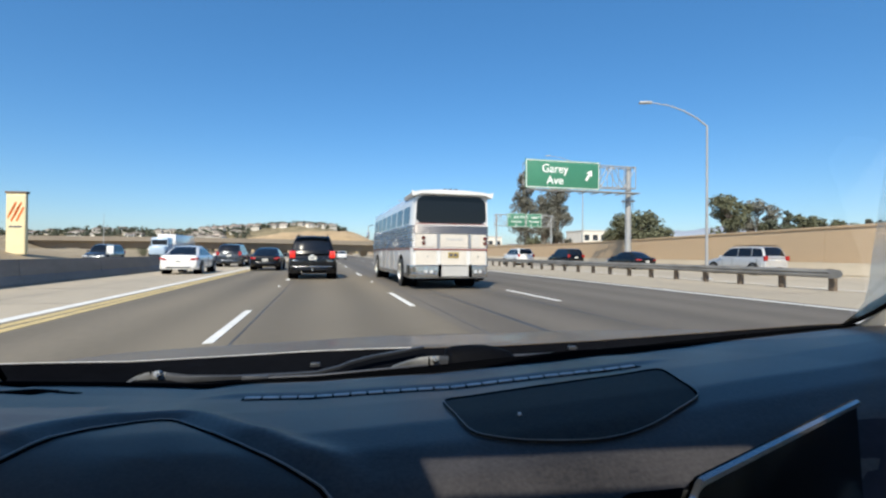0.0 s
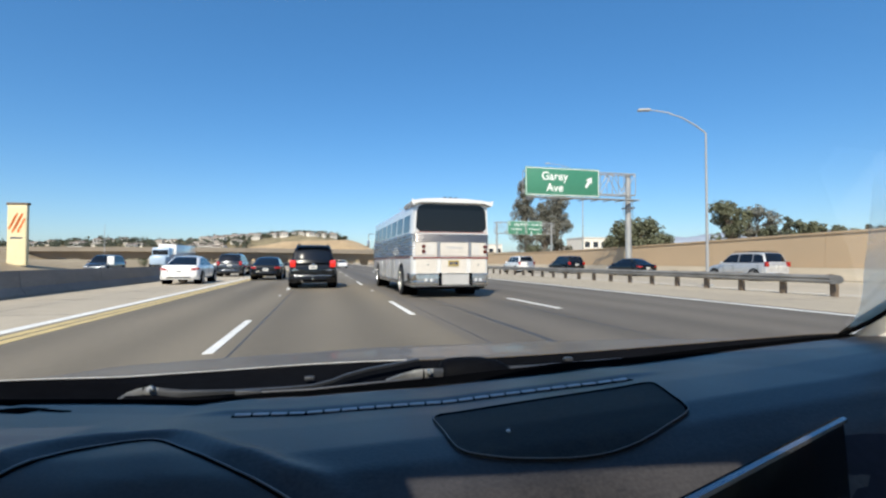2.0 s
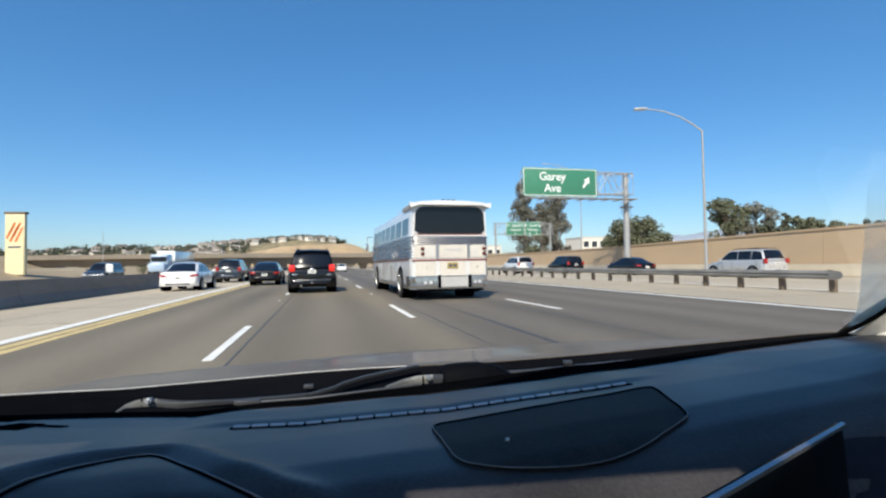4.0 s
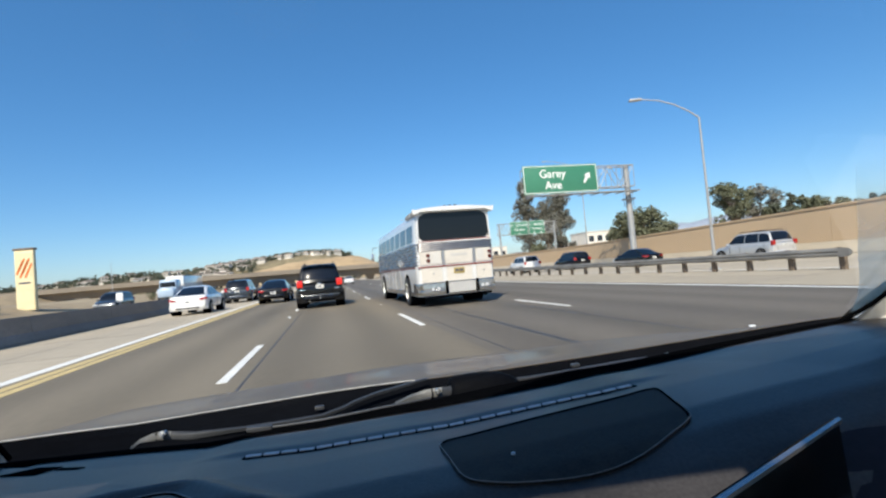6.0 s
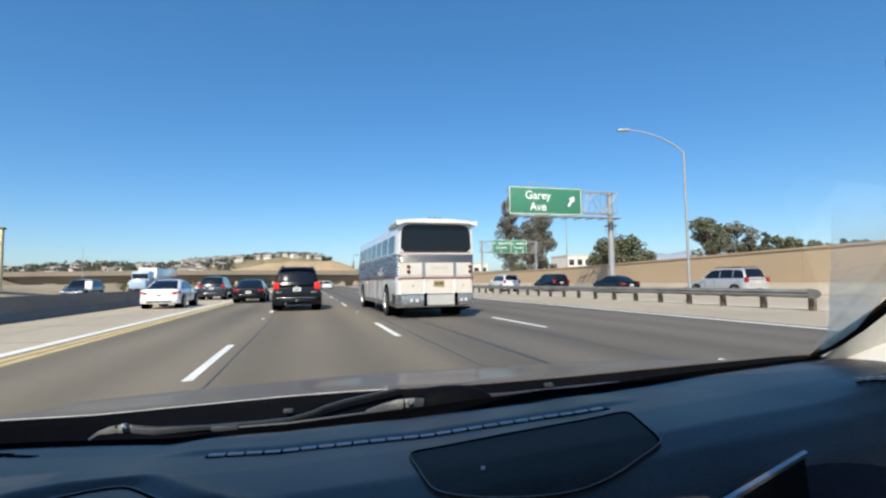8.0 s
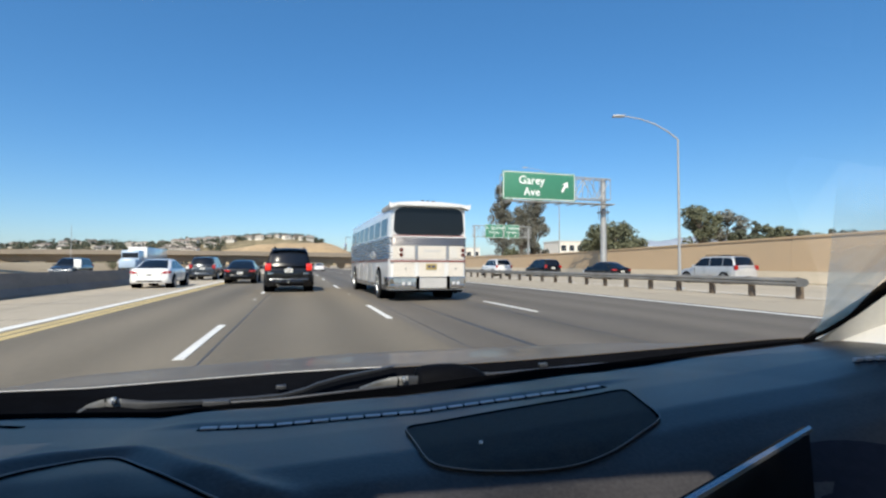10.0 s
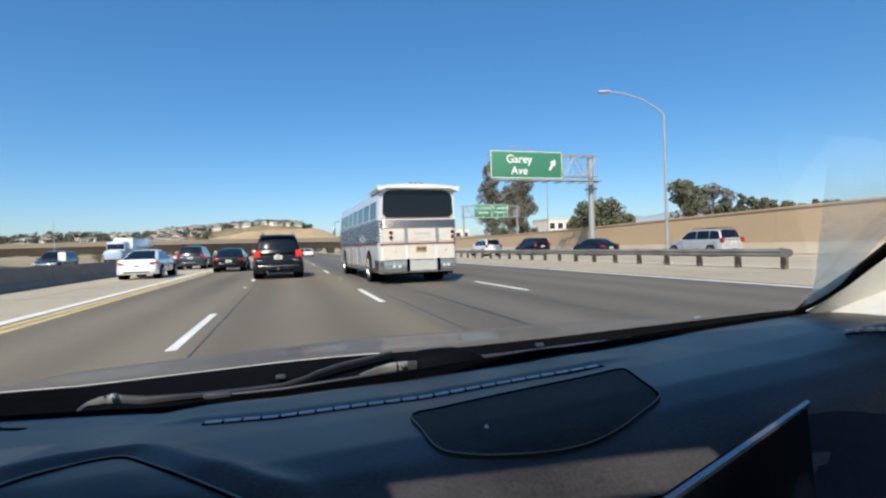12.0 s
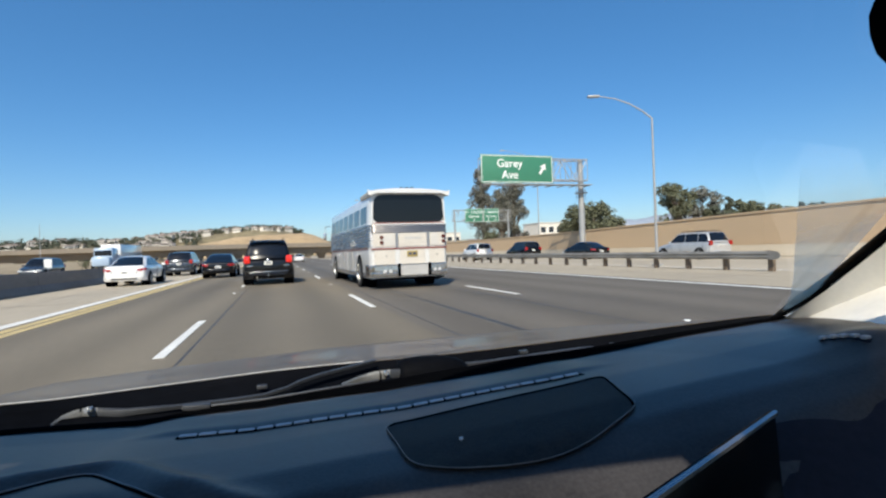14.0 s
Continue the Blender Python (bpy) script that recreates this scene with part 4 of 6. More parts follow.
for x0, x1, ya, yb in ((-0.42, 0.82, slot_front, header_y), (-0.42, 0.82, lambda x: -1.95, slot_rear), (-0.42, -0.16, slot_rear, slot_front), (0.12, 0.82, slot_rear, slot_front)):
    span_y = lambda x, v: ya(x) + (yb(x) - ya(x)) * v
    bm = bm_new()
    sheet(bm, [[(x, span_y(x, v), roof_z(x, span_y(x, v))) for x in np.linspace(x0, x1, 31)] for v in np.linspace(0, 1, 9)], 0.03)
    part("roof", bm, LINER, own, "pale unseen roof round an added light slot")
    bm = bm_new()
    sheet(bm, [[(x, span_y(x, v), roof_z(x, span_y(x, v)) + 0.012) for x in np.linspace(x0, x1, 31)] for v in np.linspace(0, 1, 9)], 0.008)
    part("roof_skin", bm, HOOD_PAINT, own)
bm = bm_new()
sheet(bm, [[glass_at(x, v) for x in np.linspace(-0.42, 0.82, 24)] for v in np.linspace(0, 1, 14)] + [[(MID + (x - MID) * 0.85, min(0.27, header_y(MID + (x - MID) * 0.85)), 1.447 - 0.03 * ((x - MID) / 0.62) ** 2) for x in np.linspace(-0.42, 0.82, 24)]])
glass = part("windshield", bm, GLASS, own, "clear windshield glass", 180)
glass.visible_shadow = False
# Unseen panel added under the roof to keep sun off the dashboard.
bm = bm_new()
sheet(bm, [[(x, y, roof_z(x, y) - 0.038) for x in np.linspace(-0.40, 0.10, 7)] for y in np.linspace(-0.02, 0.285, 5)], 0.012)
part("dash_shade_panel", bm, LINER, own, "unseen panel added to shade the dashboard")
# Veil added on the far glass corner, standing for the pillar's reflection.
VEIL_EDGE = [(0.0, 0.814), (0.10, 0.804), (0.20, 0.783), (0.30, 0.755), (0.40, 0.726), (0.50, 0.691), (0.62, 0.644)]
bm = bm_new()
sheet(bm, [[glass_at(a + (0.838 - a) * u, v, 0.002) for u in np.linspace(0, 1, 8)] for v, a in ((v, lerp_table(VEIL_EDGE, v)) for v in np.linspace(0.02, 0.62, 16))])
film = part("reflection_veil", bm, GLASS_VEIL, glass, "pale veil standing for the pillar's reflection", 180)
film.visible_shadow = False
lean, oval = radians(14), []
for k in range(28):
    a = 2 * math.pi * k / 28
    u, w = math.copysign(abs(math.cos(a)) ** 0.55, math.cos(a)) * 0.116, math.copysign(abs(math.sin(a)) ** 0.75, math.sin(a)) * 0.033
    oval.append((0.434 + u * math.cos(lean) - w * math.sin(lean), 1.318 + u * math.sin(lean) + w * math.cos(lean), u))
bm = bm_new()
loft(bm, [[(0.434 + (x - 0.434) * f, 0.165 + d - 0.2 * u, 1.318 + (z - 1.318) * f) for x, z, u in oval] for f, d in ((0.9, -0.012), (1.0, -0.006), (1.0, 0.010), (0.82, 0.022))])
mirror = part("rear_view_mirror", bm, BLACK_TRIM, own, "black rear-view mirror")
bm = bm_new()
rod(bm, (0.44, 0.175, 1.34), (0.40, 0.20, 1.425), 0.010, 0.016, 8)
part("mirror_stem", bm, BLACK_TRIM, mirror)

# ---- wheels shared by all vehicles ----


def wheel_meshes(radius, width, spokes, rim_mat):
    """Tyre and rim, axle along x, outer side at +x."""
    bm = bm_new()
    prof = [(-0.5, 0.66), (-0.5, 0.90), (-0.40, 0.985), (-0.15, 1.0), (0.15, 1.0), (0.40, 0.985), (0.5, 0.90), (0.5, 0.66)]
    n = 24
    rings = [[(a * width, r * radius * math.cos(2 * math.pi * k / n), r * radius * math.sin(2 * math.pi * k / n)) for a, r in prof] for k in range(n)]
    loft(bm, rings + [rings[0]], cap=False)
    bmesh.ops.remove_doubles(bm, verts=bm.verts, dist=1e-5)
    tyre = link_mesh("tyre", bm, RUBBER)
    bm = bm_new()
    rod(bm, (-0.3 * width, 0, 0), (0.25 * width, 0, 0), 0.67 * radius, 0.67 * radius, 24)
    rod(bm, (0.25 * width, 0, 0), (0.44 * width, 0, 0), 0.14 * radius, 0.11 * radius, 12)
    for k in range(spokes):
        a = 2 * math.pi * k / spokes
        q = Matrix.Rotation(a, 3, "X")
        hexa(bm, [q @ Vector((0.24 * width, -0.055 * radius * 2, 0.08 * radius)), q @ Vector((0.24 * width, 0.055 * radius * 2, 0.08 * radius)), q @ Vector((0.24 * width, 0.08 * radius, 0.66 * radius)), q @ Vector((0.24 * width, -0.08 * radius, 0.66 * radius))],
             [q @ Vector((0.42 * width, -0.05 * radius * 2, 0.08 * radius)), q @ Vector((0.42 * width, 0.05 * radius * 2, 0.08 * radius)), q @ Vector((0.46 * width, 0.06 * radius, 0.66 * radius)), q @ Vector((0.46 * width, -0.06 * radius, 0.66 * radius))])
    for r in (0.60,):
        rings = [[(a * width, b * radius * math.cos(2 * math.pi * k / n), b * radius * math.sin(2 * math.pi * k / n)) for a, b in ((0.3, 0.6), (0.49, 0.62), (0.49, 0.68), (0.3, 0.68))] for k in range(n)]
        loft(bm, rings + [rings[0]], cap=False)
    rim = link_mesh("rim", bm, rim_mat)
    return tyre, rim


def add_wheels(parent, spots, radius, width, spokes=5, rim_mat=RIM):
    """spots: x, y of each wheel's middle; the rim faces away from the car's middle line."""
    tyre, rim = wheel_meshes(radius, width, spokes, rim_mat)
    first = True
    for x, y in spots:
        hub = new("wheel")
        hub.parent = parent
        hub.matrix_basis = pose(x, y, radius, 0, 0, 0 if x > parent.get("middle", 0.0) else 180)
        for src in (tyre, rim):
            ob = src if first else new(src.name.split(".")[0], src.data)
            ob.parent = hub
        first = False


own["middle"] = MID
add_wheels(own, [(MID + s * 0.80, y) for s in (-1, 1) for y in (-1.55, 1.25)], 0.33, 0.21, 5, RIM_DARK)

# ---- traffic ----


def car(name, label, paint, L, W, H, belt, rear_y, front_y, roof_rear, roof_front, hood_h, deck_h, wheel_r=0.33, rim_mat=RIM, tail=TAIL_RED, roof_rack=False, lamps="side", plate_mat=PLATE, group="traffic on the freeway"):
    """A saloon or sport utility car pointing along +y, standing on z = 0. rear_y and front_y: ends of the cabin at the belt line; roof_rear and roof_front: at the roof."""
    t = thing(name, label, "car", group)
    hw = W / 2
    sill = 0.27
    st = []
    rear, front = -L / 2, L / 2
    # y, half width, shoulder height, height in the middle, lowest edge
    st.append((rear, hw * 0.84, deck_h * 0.78, deck_h * 0.80, 0.36))
    st.append((rear + 0.06, hw * 0.92, deck_h * 0.93, deck_h * 0.96, 0.32))
    st.append((rear + 0.25, hw * 0.975, deck_h * 0.98, deck_h, 0.28))
    st.append((rear_y + 0.10, hw * 0.99, belt, belt + 0.01, sill))
    st.append((0.0, hw, belt - 0.01, belt, sill))
    st.append((front_y - 0.15, hw * 0.99, belt - 0.03, belt, sill))
    st.append((front_y + 0.15, hw * 0.98, hood_h * 0.965, hood_h, sill))
    st.append((front - 0.40, hw * 0.94, hood_h * 0.87, hood_h * 0.93, 0.28))
    st.append((front - 0.08, hw * 0.80, hood_h * 0.70, hood_h * 0.76, 0.32))
    st.append((front, hw * 0.70, hood_h * 0.58, hood_h * 0.60, 0.38))
    bm = bm_new()
    rings = []
    for y, w, zs, zt, zb in st:
        half = [(w * 0.88, zb), (w * 0.97, zb + 0.06), (w, zb + (zs - zb) * 0.45), (w * 0.985, zb + (zs - zb) * 0.78), (w * 0.95, zs - 0.015), (w * 0.86, zs + (zt - zs) * 0.5), (w * 0.45, zt)]
        rings.append([(x, y, z) for x, z in half] + [(-x, y, z) for x, z in half[::-1]])
    loft(bm, rings)
    body = part("body", bm, paint, t, "", 180)
    soft = body.modifiers.new("rounding", "SUBSURF")
    soft.levels = soft.render_levels = 2
    # cabin: one smooth roofline swept with rounded shoulders, glass laid on the same surface
    b0 = hw * 0.90
    r0 = hw * (0.72 if lamps == "tall" else 0.64)
    zb, zr = belt - 0.03, H - 0.03
    knots = [(rear_y, zb), (roof_rear, zr - 0.015), (roof_rear * 0.6 + roof_front * 0.4, H), (roof_rear * 0.2 + roof_front * 0.8, H - 0.01), (roof_front, zr - 0.02), (front_y, zb)]
    run = [0.0]
    for (ya, za), (yb, zc) in zip(knots, knots[1:]):
        run.append(run[-1] + math.hypot(yb - ya, zc - za))
    N = 72
    ty, tz = list(zip(run, [p[0] for p in knots])), list(zip(run, [p[1] for p in knots]))
    path = [(lerp_table(ty, run[-1] * k / N), lerp_table(tz, run[-1] * k / N)) for k in range(N + 1)]
    reach = 2 if lamps == "tall" else 4
    for _ in range(3):
        path = [tuple(sum(path[m][c] for m in range(k - r, k + r + 1)) / (2 * r + 1) for c in (0, 1)) for k, r in ((k, min(reach, k, N - k)) for k in range(N + 1))]
    wide = lambda h: b0 + (r0 - b0) * min(1.0, (h - zb) / (zr - zb))
    bow = 0.10 if lamps == "tall" else 0.13
    ease = lambda y: -bow * (1 - smooth01((y - rear_y) / (roof_rear + 0.35 - rear_y))) + bow * smooth01((y - roof_front + 0.35) / (front_y - roof_front + 0.35))

    def over(k, u, lift=0.0):
        """A point of the roof or a screen: k along the roofline, u across it."""
        k0 = max(1, min(N - 1, int(round(k))))
        y, z = path[int(round(k))]
        dy, dz = path[k0 + 1][0] - path[k0 - 1][0], path[k0 + 1][1] - path[k0 - 1][1]
        d = math.hypot(dy, dz)
        k_r = min(0.085, (z - zb) * 0.45)
        return (u * (wide(z) - 0.6 * k_r), y + ease(y) * (1 - u * u) - lift * dz / d, z - 0.028 * u * u * min(1.0, (z - zb) / 0.2) + lift * dy / d)

    rings = []
    for k in range(N + 1):
        y, z = path[k]
        k_r = min(0.085, (z - zb) * 0.45)
        side = [(b0, y, zb - 0.05), (wide(z - 1.5 * k_r), y, z - 1.5 * k_r), (wide(z - 0.8 * k_r) - 0.004, y, z - 0.8 * k_r - 0.01), (wide(z) - 0.22 * k_r, y, z - 0.45 * k_r - 0.016)]
        top = [over(k, u) for u in (1.0, 0.85, 0.6, 0.3, 0.0, -0.3, -0.6, -0.85, -1.0)]
        rings.append(side + top + [(-x, a, h) for x, a, h in side[::-1]])
    bm = bm_new()
    loft(bm, rings)
    part("cabin", bm, paint, t, "", 60)
    at_height = lambda f, back: next(k for k in (range(N + 1) if back else range(N, -1, -1)) if path[k][1] >= zb + f * (zr - zb))
    for back, name, label_w, f0, f1, u_most in ((True, "rear_window", "dark tinted rear window", 0.12 if lamps != "tall" else 0.10, 0.90, 0.93), (False, "windshield", "", 0.10, 0.92, 0.94)):
        ka, kb = at_height(f0, back), at_height(f1, back)
        bm = bm_new()
        sheet(bm, [[over(k, u * u_most * (1 - 0.04 * abs(v - 0.5)), 0.005) for u in np.linspace(-1, 1, 13)] for v, k in ((v, ka + (kb - ka) * v) for v in np.linspace(0, 1, max(4, abs(kb - ka) + 1)))])
        part(name, bm, CAR_GLASS, t, label_w, 180)
    # side glass fills the space under the roofline
    z0 = zb + 0.055
    ceiling_at = lambda y: np.interp(y, [p[0] for p in path], [p[1] for p in path]) - 0.115
    ys = [y for y in np.linspace(rear_y, front_y, 200) if ceiling_at(y) > z0 + 0.03]
    ya, yb = ys[0], ys[-1]
    cuts = (0.0, 0.27, 0.60, 1.0) if roof_front - roof_rear > 2.0 else (0.0, 0.44, 1.0)
    for s in (-1, 1):
        for c0, c1 in zip(cuts, cuts[1:]):
            w0, w1 = ya + (yb - ya) * c0 + 0.025, ya + (yb - ya) * c1 - 0.025
            bm = bm_new()
            sheet(bm, [[(s * (wide(z) + 0.005), y, z) for y, z in ((y, z0 + (ceiling_at(y) - z0) * v) for y in np.linspace(w0, w1, 15))] for v in np.linspace(0, 1, 6)])
            part("side_window", bm, CAR_GLASS, t, "", 180)
    # rear
    dh = deck_h
    ry = rear - 0.002
    bq = [(-hw * 0.82, ry, 0.40), (hw * 0.82, ry, 0.40), (hw * 0.82, ry + 0.03, dh * 0.80), (-hw * 0.82, ry + 0.03, dh * 0.80)]
    bm = bm_new()
    plan = lambda x: rear + 0.30 * (abs(x) / hw) ** 5
    loft(bm, [[(x, plan(x) + a, z) for a, z in ((0.16, 0.26), (0.0, 0.26), (-0.045, 0.31), (-0.058, 0.44), (-0.05, 0.52), (-0.02, 0.565), (0.16, 0.58))] for x in np.linspace(-0.975 * hw, 0.975 * hw, 15)])
    bump = part("bumper", bm, paint, t)
    plate("lower_valance", bq, 0.14, 0.86, -0.17, -0.04, BLACK_TRIM, bump, off=0.062)
    for s in (-1, 1):
        bm = bm_new()
        if lamps == "tall":
            box(bm, (s * hw * 0.83, rear + 0.06, belt - 0.07), (hw * 0.24, 0.16, 0.30), 0.03)
        else:
            loft(bm, [[(s * x, rear + 0.02 + 0.17 * (x / hw) ** 5 + a, z + lift) for a, z in ((0.14, dh * (0.77 - h)), (-0.058, dh * (0.775 - h)), (-0.050, dh * (0.78 + h)), (0.14, dh * (0.79 + h)))] for x, lift, h in ((hw * 0.58, 0.01, 0.025), (hw * 0.68, 0.0, 0.05), (hw * 0.80, 0.0, 0.065), (hw * 0.90, 0.01, 0.06), (hw * 0.965, 0.03, 0.035))])
        part("tail_light", bm, tail, t, "red tail light")
        bm = bm_new()
        box(bm, (s * hw * 0.70, front - 0.10, hood_h * 0.66), (hw * 0.38, 0.20, 0.13), 0.04)
        part("head_light", bm, CLEAR_LENS, t)
        bm = bm_new()
        box(bm, (s * (hw + 0.07), front_y - 0.30, belt + 0.04), (0.18, 0.10, 0.13), 0.03)
        part("side_mirror", bm, paint, t)
        for y in (0.25, -0.75):
            bm = bm_new()
            box(bm, (s * hw * 0.985, y, belt - 0.14), (0.03, 0.16, 0.03), 0.008)
            part("door_handle", bm, paint, t)
        for y in (front_y - 0.35, 0.0, rear_y + 0.45):
            bm = bm_new()
            box(bm, (s * hw * 0.992, y, (belt + sill) / 2 + 0.02), (0.012, 0.012, (belt - sill) * 0.72))
            part("door_seam", bm, BLACK_TRIM, body, smooth=0)
    for u0, u1, v0, v1 in ((0.16, 0.84, 0.985, 1.0), (0.155, 0.165, 0.42, 1.0), (0.835, 0.845, 0.42, 1.0)):
        plate("lid_seam", bq, u0, u1, v0, v1, BLACK_TRIM, body, off=0.012, thick=0.03)
    pq = [(-0.16, ry, 0.0), (0.16, ry, 0.0), (0.16, ry, 1.0), (-0.16, ry, 1.0)]
    pz = dh * 0.66 if lamps != "tall" else belt - 0.22
    num = plate("number_plate", pq, 0.0, 1.0, pz - 0.075, pz + 0.075, plate_mat, t, "pale number plate with dark bars", off=0.03, thick=0.05)
    plate("plate_bar", pq, 0.2, 0.8, pz - 0.025, pz + 0.025, INK, num, off=0.033, thick=0.004)
    wx, wf, wr = hw - 0.10, front - 0.85, rear + 0.85
    spots = [(s * wx, y) for s in (-1, 1) for y in (wr, wf)]
    for x, y in spots:
        bm = bm_new()
        rod(bm, (x * 0.7, y, wheel_r), (math.copysign(hw + 0.004, x), y, wheel_r), wheel_r * 1.14, wheel_r * 1.12, 24)
        part("wheel_arch", bm, BLACK_TRIM, body)
    add_wheels(t, [(math.copysign(hw - 0.075, x), y) for x, y in spots], wheel_r, 0.22, 5, rim_mat)
    if roof_rack:
        for s in (-1, 1):
            bm = bm_new()
            tube(bm, [(s * r0 * 0.86, roof_rear + 0.2, H - 0.03), (s * r0 * 0.86, roof_rear + 0.3, H + 0.045), (s * r0 * 0.86, roof_front - 0.3, H + 0.045), (s * r0 * 0.86, roof_front - 0.2, H - 0.03)], 0.02, 8)
            part("roof_rail", bm, BLACK_TRIM, t)
    return t


def sedan(label, paint, **k):
    return car("sedan", label, paint, 4.70, 1.84, 1.48, 0.95, -1.95, 1.42, -0.95, 0.40, 0.92, 1.0, **k)


def suv(label, paint, **k):
    return car("suv", label, paint, 4.8, 1.92, 1.78, 1.10, -2.28, 1.15, -2.02, 0.45, 1.05, 1.08, wheel_r=0.37, lamps="tall", **k)


# The big black sport utility vehicle ahead, with its tow hitch.
big = car("suv", "big black sport utility vehicle with lit tail lights", PAINT_BLACK, 5.2, 2.0, 1.90, 1.14, -2.48, 1.25, -2.22, 0.45, 1.12, 1.12, wheel_r=0.39, lamps="tall", tail=TAIL_LIT, roof_rack=True)
bm = bm_new()
sheet(bm, [[(x, -2.46 + 0.25 * v, 1.87 + 0.02 * v - 0.03 * (x / 0.75) ** 2) for x in np.linspace(-0.72, 0.72, 9)] for v in (0, 0.5, 1)], 0.035)
part("rear_spoiler", bm, PAINT_BLACK, big)
bm = bm_new()
box(bm, (0, -2.66, 0.56), (1.60, 0.05, 0.022), 0.008)
part("bumper_strip", bm, CHROME, big, "bright bumper step strip")
bm = bm_new()
rod(bm, (0, -2.6, 0.42), (0, -2.86, 0.42), 0.032, 0.032, 8)
rod(bm, (0, -2.82, 0.42), (0, -2.82, 0.52), 0.022, 0.026, 8)
part("tow_hitch", bm, CHROME, big, "bright tow hitch ball")
bm = bm_new()
rod(bm, (-0.45, -2.55, 0.34), (-0.45, -2.72, 0.33), 0.035, 0.04, 10)
part("exhaust_pipe", bm, CHROME, big)
bm = bm_new()
box(bm, (0, -2.62, 1.02), (0.12, 0.03, 0.09), 0.02)
part("badge", bm, CHROME, big)
for x in (-0.72, 0.72):
    bm = bm_new()
    box(bm, (x, -2.62, 0.80), (0.24, 0.02, 0.035), 0.004)
    part("name_badge", bm, CHROME, big)
put(big, -0.40, 22.0 + 2.6)

put(sedan("dark blue-black sedan with red tail lights beside the carpool lane", PAINT_BLACK), -3.45, 35.0)
put(suv("dark grey small sport utility car far ahead", PAINT_SLATE), -2.6, 61.0)
put(suv("dark pickup-like car far ahead in the same lane", PAINT_BLACK), 0.5, 76.0)
put(sedan("white sedan far ahead between the lanes", PAINT_WHITE), 3.6, 96.0)
put(sedan("dark red sedan far ahead by the carpool lane", PAINT_RED), -3.3, 70.0)
put(sedan("white four-door sedan in the pale carpool lane", PAINT_WHITE), -6.95, 29.5)
put(suv("dark slate sport utility car in the carpool lane", PAINT_SLATE, roof_rack=True), -6.9, 43.0)
put(sedan("silver two-door sedan farther along the carpool lane", PAINT_SILVER), -6.9, 68.0)
put(sedan("white sedan on the carriageway behind the barrier", PAINT_WHITE), -16.5, 92.0, 0, 180)
put(suv("dark sport utility car behind the barrier", PAINT_SLATE), -19.5, 52.0, 0, 180)
put(suv("white van-like car behind the barrier near the overpass", PAINT_WHITE), -17.0, 105.0, 0, 180)
put(suv("silver sport utility car on the connector road", PAINT_SILVER, roof_rack=True), 26.4, 26.5)
put(sedan("black sedan on the connector road", PAINT_BLACK), 25.2, 37.0)
put(suv("white small car on the connector road", PAINT_WHITE), 20.4, 50.0)
put(suv("black hatchback on the connector road", PAINT_BLACK), 24.4, 47.0)
put(sedan("dark sedan far along the connector road", PAINT_SLATE), 22.8, 78.0)

